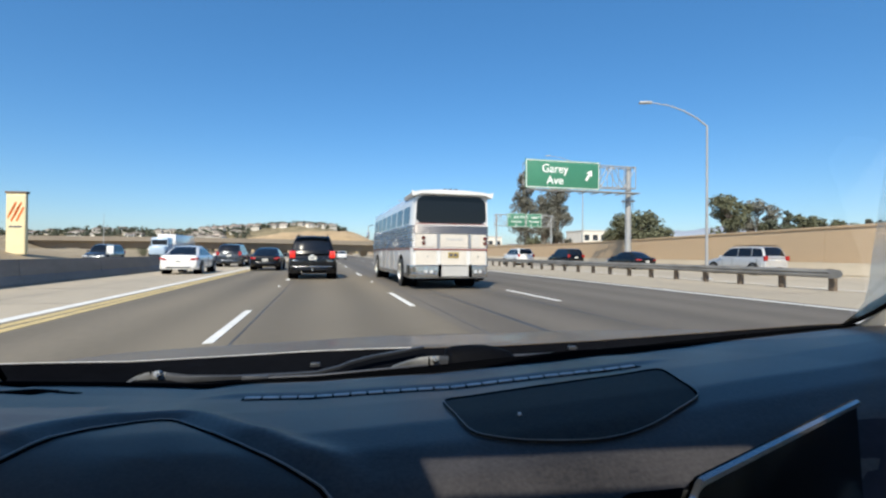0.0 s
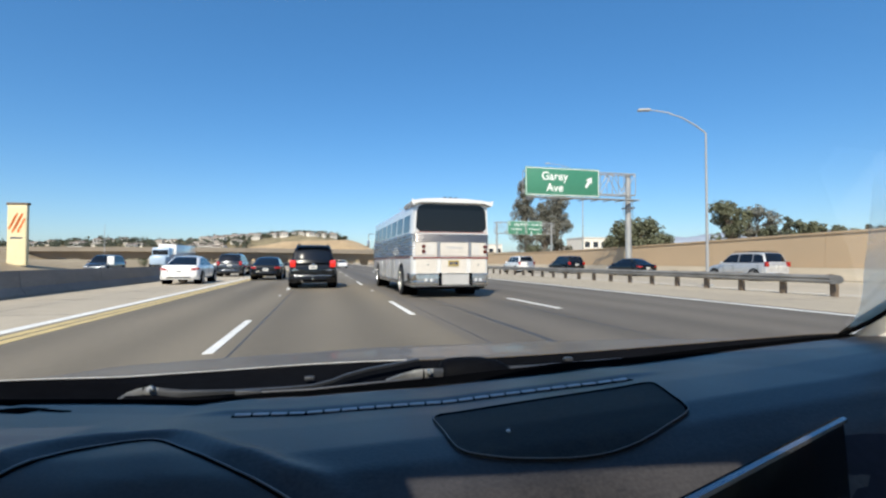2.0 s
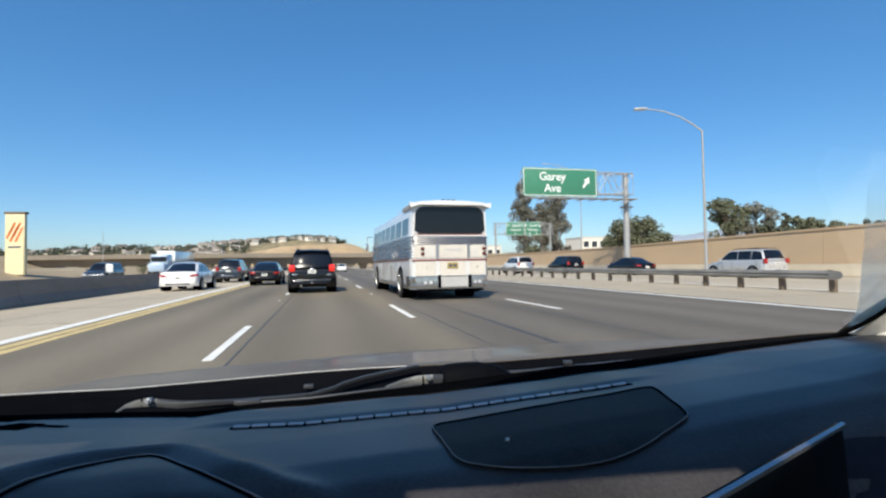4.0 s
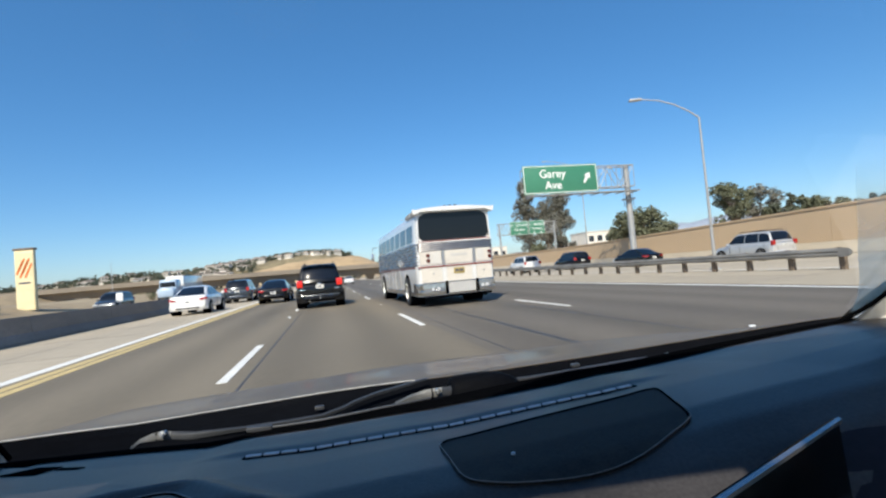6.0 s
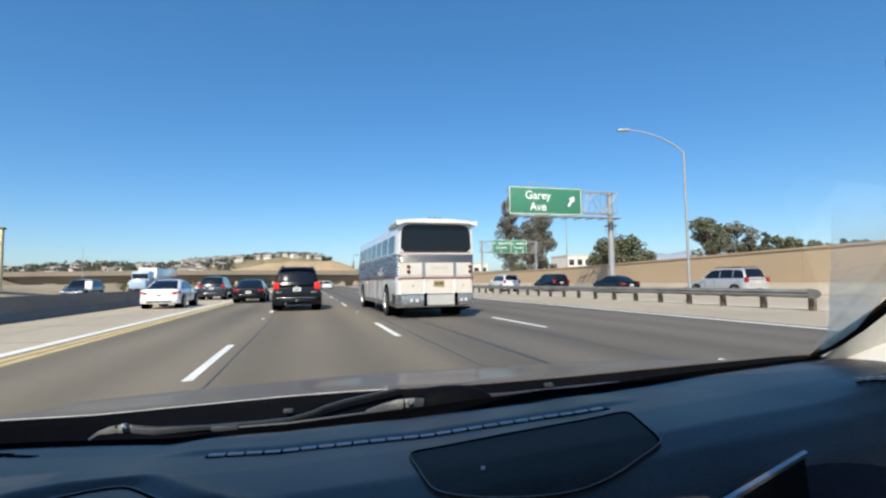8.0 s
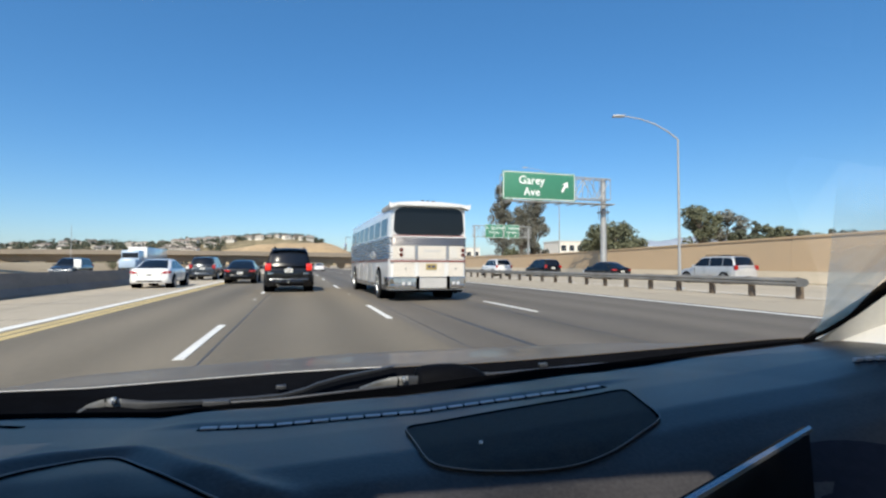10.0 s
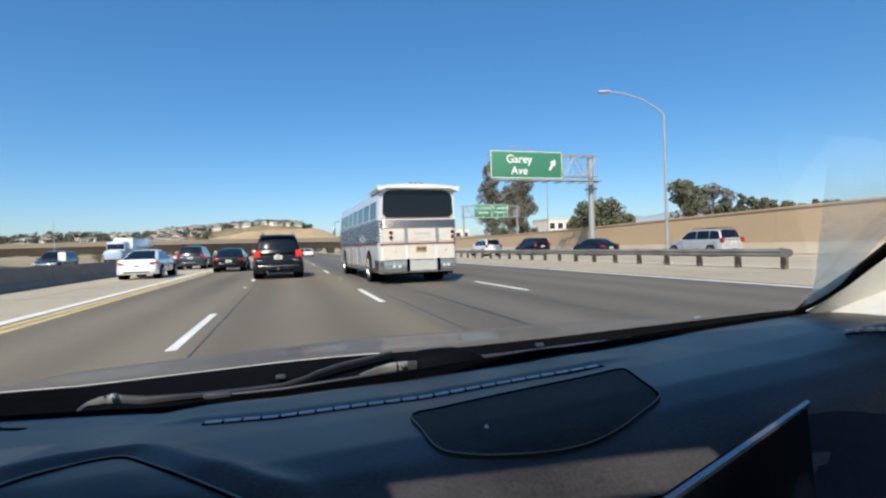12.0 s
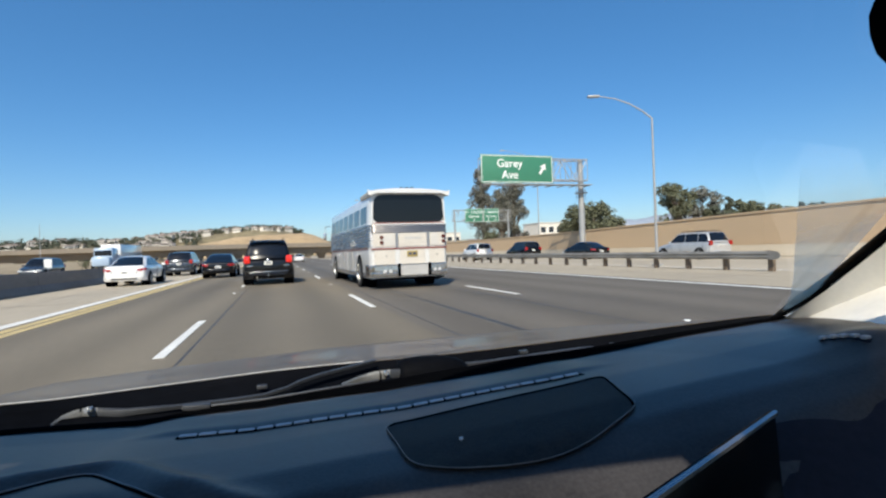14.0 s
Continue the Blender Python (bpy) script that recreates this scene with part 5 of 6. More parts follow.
# ---- the silver and white highway coach ----


def coach():
    t = thing("coach", "old silver and white highway coach with fluted sides", "bus", "traffic on the freeway")
    W, L, H = 2.60, 10.6, 3.14
    hw = W / 2
    bm = bm_new()
    rings = []
    for y, k, drop in ((0.0, 0.16, 0.05), (0.03, 0.07, 0.02), (0.12, 0.015, 0.0), (0.35, 0.0, 0.0), (L - 0.5, 0.0, 0.0), (L - 0.15, 0.04, 0.04), (L, 0.20, 0.2)):
        w = hw - k
        half = [(w - 0.02, 0.36), (w, 0.42), (w, 1.10), (w, 2.02), (w - 0.02, 2.12), (w - 0.06, 2.80 - drop), (w - 0.075, 2.97 - drop), (w - 0.13, 3.05 - drop), (w - 0.36, 3.10 - drop), (0.15, H - drop)]
        rings.append([(x, y, z) for x, z in half] + [(-x, y, z) for x, z in half[::-1]])
    loft(bm, rings)
    body = part("body", bm, BUS_WHITE, t, "gloss white coach body", 35)
    bm = bm_new()
    box(bm, (0, L / 2, 0.42), (W - 0.5, L - 1.2, 0.24))
    part("underframe", bm, BLACK_TRIM, t)
    # Black box added to deepen the shade under the coach's rear.
    bm = bm_new()
    box(bm, (0, 0.5, 0.36), (W - 0.3, 0.9, 0.16), 0.02)
    part("underside_shade_box", bm, BLACK_TRIM, t)
    # sides: windows, flutes and luggage doors
    for s in (1, -1):
        lower = [(s * hw, 0.35, 0.0), (s * hw, L - 0.5, 0.0), (s * hw, L - 0.5, 1.9), (s * hw, 0.35, 1.9)]
        upper = [(s * (hw - 0.02), 0.35, 2.12), (s * (hw - 0.02), L - 0.5, 2.12), (s * (hw - 0.06), L - 0.5, 2.80), (s * (hw - 0.06), 0.35, 2.80)]
        if s < 0:
            lower, upper = [[q[1], q[0], q[3], q[2]] for q in (lower, upper)]
        N = 7
        for k in range(N):
            u0, u1 = 0.012 + k * 0.98 / N, 0.012 + (k + 1) * 0.98 / N
            plate("side_window", upper, u0 + 0.012, u1 - 0.012, 0.02, 0.86, BUS_GLASS, t, "dark side window with pale posts", off=0.006, thick=0.02, cut=0.06)
        # Dark plates added behind the flutes to paint the shade of their gaps.
        plate("flute_gap_dark", lower, 0.0, 1.0, 1.335 / 1.9, 1.0, RIM_DARK, body, off=0.006, thick=0.01)
        plate("flute_gap_dark", [(p[0], p[1], p[2] + 0.19 * (p[2] > 1)) for p in lower], 0.0, 1.0, 0.90, 1.0, RIM_DARK, body, off=0.005, thick=0.008)
        stations = ((0.005, 0.120), (0.035, 0.055), (0.12, 0.012), (0.35, 0.0), (L - 0.6, 0.0))
        for n in range(8):
            z = 1.36 + 0.091 * n
            bm = bm_new()
            loft(bm, [[(s * (hw - k - 0.004), y, z), (s * (hw - k + 0.020), y, z + 0.005), (s * (hw - k + 0.030), y, z + 0.016), (s * (hw - k + 0.030), y, z + 0.036), (s * (hw - k + 0.016), y, z + 0.058), (s * (hw - k - 0.004), y, z + 0.060)] for y, k in stations])
            part("flute", bm, FLUTED_SIDE, body, smooth=0)
        for k in range(6):
            u0 = 0.20 + k * 0.118
            if k == 5:
                continue
            plate("luggage_door", lower, *((u0, u0 + 0.112) if s > 0 else (1 - u0 - 0.112, 1 - u0)), 0.29, 0.655, BUS_GREY if k % 2 else BUS_WHITE, t, off=0.008, thick=0.02)
        bm = bm_new()
        loft(bm, [[(s * (hw - 0.01), y, 0.37), (s * (hw + 0.012), y, 0.38), (s * (hw + 0.012), y, 0.52), (s * (hw - 0.01), y, 0.53)] for y in (0.3, L - 0.5)])
        part("skirt_strip", bm, CHROME, body, smooth=0)
        bm = bm_new()
        loft(bm, [[(s * (hw - 0.01), y, 1.28), (s * (hw + 0.016), y, 1.285), (s * (hw + 0.016), y, 1.315), (s * (hw - 0.01), y, 1.32)] for y in (0.3, L - 0.5)])
        part("side_stripe", bm, RED_STRIPE, body, smooth=0)
        bm = bm_new()
        for k, (y, z, a) in enumerate(((2.62, 1.48, 0.20), (2.95, 1.60, 0.16), (3.2, 1.45, 0.26), (3.55, 1.52, 0.14))):
            box(bm, (s * (hw + 0.034), y, z), (0.012, a * 1.3, 0.10 + 0.03 * (k % 2)), 0.004)
        part("side_emblem", bm, BUS_WHITE, body, "white side emblem bars")
        for y in (1.95, L - 2.1):
            bm = bm_new()
            rod(bm, (s * (hw - 0.5), y, 0.52), (s * (hw + 0.009), y, 0.52), 0.60, 0.60, 28)
            part("wheel_arch", bm, BLACK_TRIM, body)
        bm = bm_new()
        tube(bm, [(s * hw, L - 0.3, 2.6), (s * (hw + 0.22), L + 0.05, 2.6), (s * (hw + 0.24), L + 0.06, 2.2)], 0.02, 6)
        box(bm, (s * (hw + 0.24), L + 0.06, 2.1), (0.16, 0.06, 0.36), 0.02)
        part("wing_mirror", bm, CHROME, t)
    add_wheels(t, [(s * (hw - 0.105), y) for s in (-1, 1) for y in (1.95, L - 2.1)], 0.50, 0.30, 8, CHROME)
    # rear face
    w = hw - 0.11
    q = [(-w, 0.0, 0.0), (w, 0.0, 0.0), (w, 0.0, 3.0), (-w, 0.0, 3.0)]
    q_top = [(-w - 0.02, 0.0, 2.08), (w + 0.02, 0.0, 2.08), (w - 0.03, -0.004, 3.06), (-w + 0.03, -0.004, 3.06)]
    plate("rear_window", q_top, 0.01, 0.99, 0.06, 0.95, REAR_GLASS, t, "wide dark tinted rear window", off=0.03, thick=0.05, cut=0.13)
    # white posts beside the rear window, their tops rounded into the roof cap
    for a in (-1, 1):
        bm = bm_new()
        loft(bm, [[(a * x0, 0.05, z), (a * x0, -0.045, z), (a * (x0 - d), -0.05, z), (a * (x0 - d), 0.05, z)] for x0, d, z in ((w + 0.045, 0.045, 2.09), (w + 0.035, 0.05, 2.4), (w + 0.025, 0.06, 2.78), (w + 0.02, 0.10, 2.90), (w + 0.02, 0.20, 2.98), (w + 0.02, 0.42, 3.035), (w + 0.02, 0.7, 3.06))])
        part("window_post", bm, BUS_WHITE, t, "white rounded window post")
    plate("rear_red_stripe", q, 0.0, 1.0, 2.093 / 3, 2.120 / 3, RED_STRIPE, t, off=0.034, thick=0.05)
    plate("window_ledge", q, -0.03, 1.03, 2.055 / 3, 2.093 / 3, BUS_WHITE, t, off=0.045, thick=0.07)
    # Dark plate painted in for the shade between the rear flutes.
    plate("flute_gap_dark", q, -0.02, 1.02, 1.79 / 3, 2.06 / 3, RIM_DARK, body, off=0.008, thick=0.03)
    for k in range(4):
        z = 1.80 + 0.064 * k
        bm = bm_new()
        loft(bm, [[(x, y + a, z + b) for a, b in ((0.02, 0), (-0.030, 0.008), (-0.036, 0.020), (-0.028, 0.038), (0.02, 0.046))] for x, y in ((-hw - 0.004, 0.30), (-hw + 0.03, 0.10), (-w - 0.01, 0.02), (-w + 0.06, 0), (w - 0.06, 0), (w + 0.01, 0.02), (hw - 0.03, 0.10), (hw + 0.004, 0.30))])
        part("flute", bm, FLUTED, body)
    for u0, u1, name in ((0.0, 0.295, "louvre_panel"), (0.345, 0.735, "name_panel"), (0.785, 1.0, "louvre_panel")):
        p = plate(name, q, u0, u1, 1.360 / 3, 1.780 / 3, BUS_CREAM, t, "cream louvred rear panel", off=0.03, thick=0.06, cut=0.02)
        if name == "louvre_panel":
            for k in range(4):
                z = 1.42 + 0.088 * k
                plate("louvre", q, u0 + (0.14 if u0 == 0 else 0.015), u1 - (0.015 if u0 == 0 else 0.10), z / 3, (z + 0.035) / 3, BUS_WHITE, p, off=0.042, thick=0.02)
        else:
            for u, v, n in ((0.43, 0.47, 0), (0.475, 0.555, 1), (0.56, 0.66, 2)):
                plate("name_bar", q, u, v, 1.581 / 3, (1.655 + 0.02 * (n == 0)) / 3, BUS_GREY, p, off=0.036, thick=0.01)
            plate("trim_strip", q, 0.36, 0.72, 1.471 / 3, 1.484 / 3, BUS_GREY, p, off=0.036, thick=0.01)
    for u in (0.32, 0.76):
        plate("rear_post", q, u - 0.018, u + 0.018, 1.333 / 3, 1.800 / 3, FLUTED, t, off=0.036, thick=0.06)
    plate("rear_red_stripe", q, -0.03, 1.03, 1.268 / 3, 1.312 / 3, RED_STRIPE, t, off=0.034, thick=0.07)
    for u0, u1, m in ((0.0, 0.30, BUS_CREAM), (0.35, 0.72, BUS_CREAM), (0.77, 1.0, BUS_CREAM)):
        plate("engine_door", q, u0 + 0.01, u1 - 0.01, 0.80 / 3, 1.245 / 3, m, t, "cream engine door", off=0.03, thick=0.06, cut=0.02)
    for u in (0.325, 0.745):
        plate("rear_post", q, u - 0.022, u + 0.022, 0.785 / 3, 1.253 / 3, BUS_WHITE, t, off=0.034, thick=0.06)
    for u in (0.17, 0.88):
        bm = bm_new()
        x = -w + 2 * w * u
        rod(bm, (x, -0.02, 1.06), (x, -0.05, 1.06), 0.03, 0.025, 10)
        part("latch", bm, CHROME, t)
    num = plate("number_plate", q, 0.455, 0.605, 1.016 / 3, 1.206 / 3, PLATE_OLD, t, "yellowed number plate with dark bars", off=0.05, thick=0.03)
    plate("plate_bar", q, 0.475, 0.52, 1.077 / 3, 1.150 / 3, INK, num, off=0.054, thick=0.01)
    plate("plate_bar", q, 0.535, 0.585, 1.077 / 3, 1.150 / 3, INK, num, off=0.054, thick=0.01)
    for s in (-1, 1):
        for z in (1.49, 1.65):
            bm = bm_new()
            rod(bm, (s * (w - 0.27 if s < 0 else w - 0.04), -0.02, z), (s * (w - 0.27 if s < 0 else w - 0.04), -0.065, z), 0.072, 0.055, 16)
            part("tail_light", bm, TAIL_DARK, t, "round dark red tail light")
    # bumper wraps round the corners
    bm = bm_new()
    loft(bm, [[(x, y + a, z) for a, z in ((0.05, 0.40), (-0.10, 0.40), (-0.125, 0.42), (-0.13, 0.52), (-0.118, 0.54), (-0.118, 0.58), (-0.13, 0.60), (-0.125, 0.75), (-0.10, 0.775), (0.05, 0.78))] for x, y in ((-hw - 0.02, 0.75), (-hw - 0.01, 0.30), (-hw + 0.05, 0.11), (-w + 0.02, 0.03), (-w + 0.3, 0.0), (w - 0.3, 0.0), (w - 0.02, 0.03), (hw - 0.05, 0.11), (hw + 0.01, 0.30), (hw + 0.02, 0.75))])
    bumper = part("bumper", bm, BUMPER, t, "bright wrap-round rear bumper", 25)
    plate("bumper_panel", q, 0.335, 0.735, 0.43 / 3, 0.755 / 3, BUS_GREY, bumper, "pale bumper middle panel", off=0.136, thick=0.03)
    for x in (-0.40, 0.62):
        bm = bm_new()
        box(bm, (x, -0.145, 0.60), (0.09, 0.07, 0.42), 0.015)
        part("overrider", bm, BLACK_TRIM, bumper, "black rubber overrider")
    for x in (-0.86, -0.68, 0.80, 0.95):
        bm = bm_new()
        rod(bm, (x, -0.12, 0.58), (x, -0.15, 0.58), 0.055, 0.05, 14)
        part("reversing_light", bm, CLEAR_LENS, bumper)
    bm = bm_new()
    rod(bm, (0.85, -0.02, 0.30), (0.85, -0.2, 0.30), 0.06, 0.06, 10)
    part("exhaust_pipe", bm, BLACK_TRIM, t)
    # white roof cap with its flared lip
    bm = bm_new()
    rings = []
    for y, up, out in ((-0.24, 0.0, 0.045), (-0.20, 0.05, 0.04), (-0.05, 0.09, 0.02), (0.3, 0.12, 0.0), (0.9, 0.08, 0.0), (1.5, 0.0, -0.01)):
        ww = hw + 0.01 + out
        half = [(ww - 0.30, 3.05), (ww - 0.05, 2.96), (ww - 0.01, 3.02), (ww, 3.09 + out * 1.4), (ww - 0.10, 3.10 + up * 0.4), (ww - 0.35, 3.12 + up * 0.7), (0.4, 3.15 + up * 0.8)]
        rings.append([(x, y, z) for x, z in half] + [(-x, y, z) for x, z in half[::-1]])
    loft(bm, rings)
    part("roof_cap", bm, BUS_WHITE, t, "white moulded rear roof cap")
    for x in (-0.18, 0.0, 0.18):
        bm = bm_new()
        box(bm, (x, 0.15, 3.25), (0.09, 0.10, 0.05), 0.015)
        part("clearance_light", bm, BLACK_TRIM, t)
    for y in (3.2, 6.2, 8.0):
        bm = bm_new()
        box(bm, (0, y, 3.16), (1.1, 0.9, 0.16), 0.05)
        part("roof_vent", bm, BUS_WHITE, t)
    return t


put(coach(), 4.05, 15.6, 0, 1.0)

# ---- guardrail, lamps and signs beside the road ----


def guardrail(label, x, ya, yb):
    t = thing("guardrail", label, "guardrail")
    n = int((yb - ya) / 1.9)
    bm = bm_new()
    prof = [(0.0, 0.44), (-0.05, 0.50), (-0.05, 0.54), (0.0, 0.585), (-0.05, 0.63), (-0.05, 0.67), (0.0, 0.74), (0.012, 0.74), (-0.035, 0.65), (0.012, 0.585), (-0.035, 0.52), (0.012, 0.44)]
    loft(bm, [[(a, y, b) for a, b in prof] for y in (0.0, n * 1.9 + 0.3)])
    part("rail", bm, RAIL, t, "dull galvanised W-shaped rail")
    bm = bm_new()
    box(bm, (0.19, 0, 0.36), (0.15, 0.2, 0.72), 0.008)
    post = part("post", bm, POST_WOOD, t, "weathered timber post")
    bm = bm_new()
    box(bm, (0.06, 0, 0.60), (0.11, 0.15, 0.32))
    block = part("block", bm, POST_WOOD, t)
    post.location = block.location = (0, 0.15, 0)
    for k in range(1, n + 1):
        for src in (post, block):
            o = new(src.name.split(".")[0], src.data)
            o.parent, o.location = t, (0, 0.15 + 1.9 * k, 0)
    bm = bm_new()
    loft(bm, [[(a, y, 0.59 + d * h) for a, d in ((-0.045, -1), (-0.045, 1), (-0.025, 1), (-0.025, -1))] for y, h in ((-0.34, 0.05), (-0.26, 0.13), (-0.05, 0.155), (0.12, 0.15))])
    part("end_shoe", bm, RAIL, t)
    return put(t, x, ya)


guardrail("grey steel guardrail on timber posts beside the shoulder", 16.5, 13.0, 62.0)
guardrail("far steel guardrail continuing along the connector", 16.7, 74.0, 150.0)


def street_lamp(label, x, y, z, h, reach, turn=0.0):
    t = thing("street_lamp", label, "street lamp", "street lamps")
    bm = bm_new()
    tube(bm, [(0, 0, 0), (0, 0, h * 0.4), (0, 0, h * 0.86)], [0.085, 0.062, 0.045], 10)
    part("pole", bm, GALV, t, "slim galvanised pole")
    bm = bm_new()
    box(bm, (0, 0, 0.04), (0.4, 0.4, 0.08), 0.01)
    part("base_plate", bm, GALV, t)
    bm = bm_new()
    tube(bm, [(0, 0, h * 0.86), (-0.18 * reach, 0, h * 0.905), (-0.42 * reach, 0, h * 0.95), (-0.70 * reach, 0, h * 0.983), (-reach, 0, h)], [0.043, 0.040, 0.036, 0.032, 0.028], 8)
    part("arm", bm, GALV, t)
    bm = bm_new()
    box(bm, (-reach - 0.3, 0, h + 0.01), (0.62, 0.26, 0.11), 0.045)
    part("lamp_head", bm, GALV, t, "grey cobra-head lamp")
    return put(t, x, y, z, turn)


street_lamp("tall grey street lamp beside the guardrail", 18.2, 20.5, 0.0, 8.7, 2.6, -20)
street_lamp("tall grey street lamp behind the retaining wall", 32.6, 58.0, 2.4, 11.5, 4.2, -15)
street_lamp("far grey street lamp above the wall", 33.0, 112.0, 2.4, 11.0, 4.0, -10)
street_lamp("far grey street lamp beside the guardrail", 17.4, 92.0, 0.0, 11.0, 3.0, -10)


def marker_sign(label, x, y, z):
    """A pale rounded sign plate on a slim post."""
    t = thing("marker_sign", label, "sign")
    bm = bm_new()
    box(bm, (0, 0.05, 0.95), (0.09, 0.06, 1.9), 0.01)
    part("post", bm, GALV, t)
    bm = bm_new()
    ring = [(0.27 * math.cos(a) * (1.0 if math.sin(a) > -0.2 else 0.72), 1.72 + 0.33 * math.sin(a)) for a in np.linspace(0, 2 * math.pi, 21)[:-1]]
    loft(bm, [[(a, d, b) for a, b in ring] for d in (0.0, 0.02)])
    part("plate", bm, SIGN_WHITE, t, "pale rounded sign plate")
    return put(t, x, y, z)


def mast(label, x, y, z, h):
    t = thing("mast", label, "mast")
    bm = bm_new()
    tube(bm, [(0, 0, 0), (0, 0, h * 0.5), (0, 0, h)], [0.07, 0.05, 0.025], 8)
    part("pole", bm, GALV, t)
    bm = bm_new()
    box(bm, (0, 0, 0.05), (0.35, 0.35, 0.1), 0.01)
    part("base_plate", bm, GALV, t)
    return put(t, x, y, z)


marker_sign("pale rounded sign on a post behind the barrier", -25.75, 70.8, -0.1)
mast("thin grey mast on the bank behind the barrier", -29.4, 78.0, 0.1, 6.3)


def frame_truss(bm, x0, x1, y, z0, z1, d, bays):
    for yy in (y - d / 2, y + d / 2):
        for z in (z0, z1):
            rod(bm, (x0, yy, z), (x1, yy, z), 0.06, 0.06, 6)
        for k in range(bays + 1):
            x = x0 + (x1 - x0) * k / bays
            rod(bm, (x, yy, z0), (x, yy, z1), 0.035, 0.035, 6)
            if k < bays:
                xn = x0 + (x1 - x0) * (k + 1) / bays
                a, b = (z0, z1) if k % 2 == 0 else (z1, z0)
                rod(bm, (x, yy, a), (xn, yy, b), 0.035, 0.035, 6)
    for k in range(bays + 1):
        x = x0 + (x1 - x0) * k / bays
        rod(bm, (x, y - d / 2, z0), (x, y + d / 2, z0), 0.03, 0.03, 6)
        rod(bm, (x, y - d / 2, z1), (x, y + d / 2, z1), 0.03, 0.03, 6)
    return bm


def sign_panel(parent, x0, x1, z0, z1, y):
    bm = bm_new()
    box(bm, ((x0 + x1) / 2, y, (z0 + z1) / 2), (x1 - x0, 0.05, z1 - z0), 0.01)
    p = part("sign_panel", bm, SIGN_GREEN, parent, "green road sign with white lettering")
    for a, b, c, d in ((x0 + 0.06, x1 - 0.06, z0 + 0.06, z0 + 0.12), (x0 + 0.06, x1 - 0.06, z1 - 0.12, z1 - 0.06), (x0 + 0.06, x0 + 0.12, z0 + 0.06, z1 - 0.06), (x1 - 0.12, x1 - 0.06, z0 + 0.06, z1 - 0.06)):
        bm = bm_new()
        box(bm, ((a + b) / 2, y - 0.028, (c + d) / 2), (b - a, 0.008, d - c))
        part("border", bm, SIGN_WHITE, p, smooth=0)
    return p


def arrow(parent, x, y, z, size, turn):
    """A white arrow; turn 0 points up."""
    bm = bm_new()
    pts = [(-0.10, -0.5), (0.10, -0.5), (0.10, 0.05), (0.30, 0.05), (0, 0.5), (-0.30, 0.05), (-0.10, 0.05)]
    q = Matrix.Rotation(radians(turn), 2)
    pts = [q @ Vector(p) * size for p in pts]
    hexa(bm, [(x + p.x, y, z + p.y) for p in pts], [(x + p.x, y - 0.01, z + p.y) for p in pts])
    return part("arrow", bm, SIGN_WHITE, parent, smooth=0)


# Cantilever exit sign.
exit_sign = thing("exit_sign", "green exit sign on a steel cantilever truss", "road sign")
bm = bm_new()
tube(bm, [(0, 0, 0), (0, 0, 4.0), (0, 0, 9.6)], [0.32, 0.29, 0.25], 14)
part("post", bm, GALV, exit_sign, "stout pale steel post")
bm = bm_new()
frame_truss(bm, -10.6, 0.5, 0.0, 7.5, 9.5, 0.9, 9)
part("truss", bm, GALV, exit_sign)
bm = bm_new()
box(bm, (-5.2, -0.95, 6.95), (11.2, 0.9, 0.06))
for k in range(9):
    box(bm, (-10.3 + 1.3 * k, -0.55, 6.88), (0.06, 1.7, 0.08))
part("walkway", bm, GALV, exit_sign)
bm = bm_new()
box(bm, (0, 0, 6.3), (0.9, 0.9, 0.12))
rod(bm, (0.5, 0, 5.6), (0.5, 0, 7.0), 0.03, 0.03, 6)
rod(bm, (-0.5, 0, 5.6), (-0.5, 0, 7.0), 0.03, 0.03, 6)
part("bracket", bm, GALV, exit_sign)
p = sign_panel(exit_sign, -10.8, -3.4, 7.15, 9.75, -0.55)
lettering("Garey\nAve", 1.05, SIGN_WHITE, p, (-7.9, -0.585, 8.62), spacing=1.0)
arrow(p, -4.5, -0.583, 8.5, 1.15, -32)
put(exit_sign, 28.4, 42.0)

# Gantry over the connector road.
gantry = thing("sign_gantry", "steel truss gantry carrying two green signs", "road sign")
for x in (0.0, 12.6):
    bm = bm_new()
    rod(bm, (x, 0, 0), (x, 0, 8.1), 0.22, 0.18, 12)
    part("post", bm, GALV, gantry)
bm = bm_new()
frame_truss(bm, -0.4, 13.0, 0, 5.6, 8.0, 0.9, 11)
part("truss", bm, GALV, gantry)
p = sign_panel(gantry, 2.2, 6.3, 5.4, 8.3, -0.6)
lettering("71  SOUTH\nCorona", 0.78, SIGN_WHITE, p, (4.25, -0.635, 7.25), spacing=1.15)
arrow(p, 4.25, -0.633, 5.85, 0.55, 180)
p = sign_panel(gantry, 6.5, 10.1, 5.4, 8.3, -0.6)
lettering("71  NORTH\nPomona", 0.72, SIGN_WHITE, p, (8.3, -0.635, 7.25), spacing=1.2)
arrow(p, 7.6, -0.633, 5.85, 0.55, 180)
arrow(p, 9.2, -0.633, 5.85, 0.55, 180)
put(gantry, 36.0, 100.0, 1.6)

# Pole sign beyond the wall.
pylon = thing("pole_sign", "white double-faced pole sign beyond the wall", "sign")
for x in (-0.5, 0.5):
    bm = bm_new()
    rod(bm, (x, 0, 0), (x, 0, 11.0), 0.28, 0.24, 10)
    part("pole", bm, SIGN_WHITE, pylon)
bm = bm_new()
box(bm, (0, 0, 10.8), (6.6, 0.7, 1.6), 0.06)
face = part("sign_box", bm, SIGN_WHITE, pylon, "white sign box with dark bars")
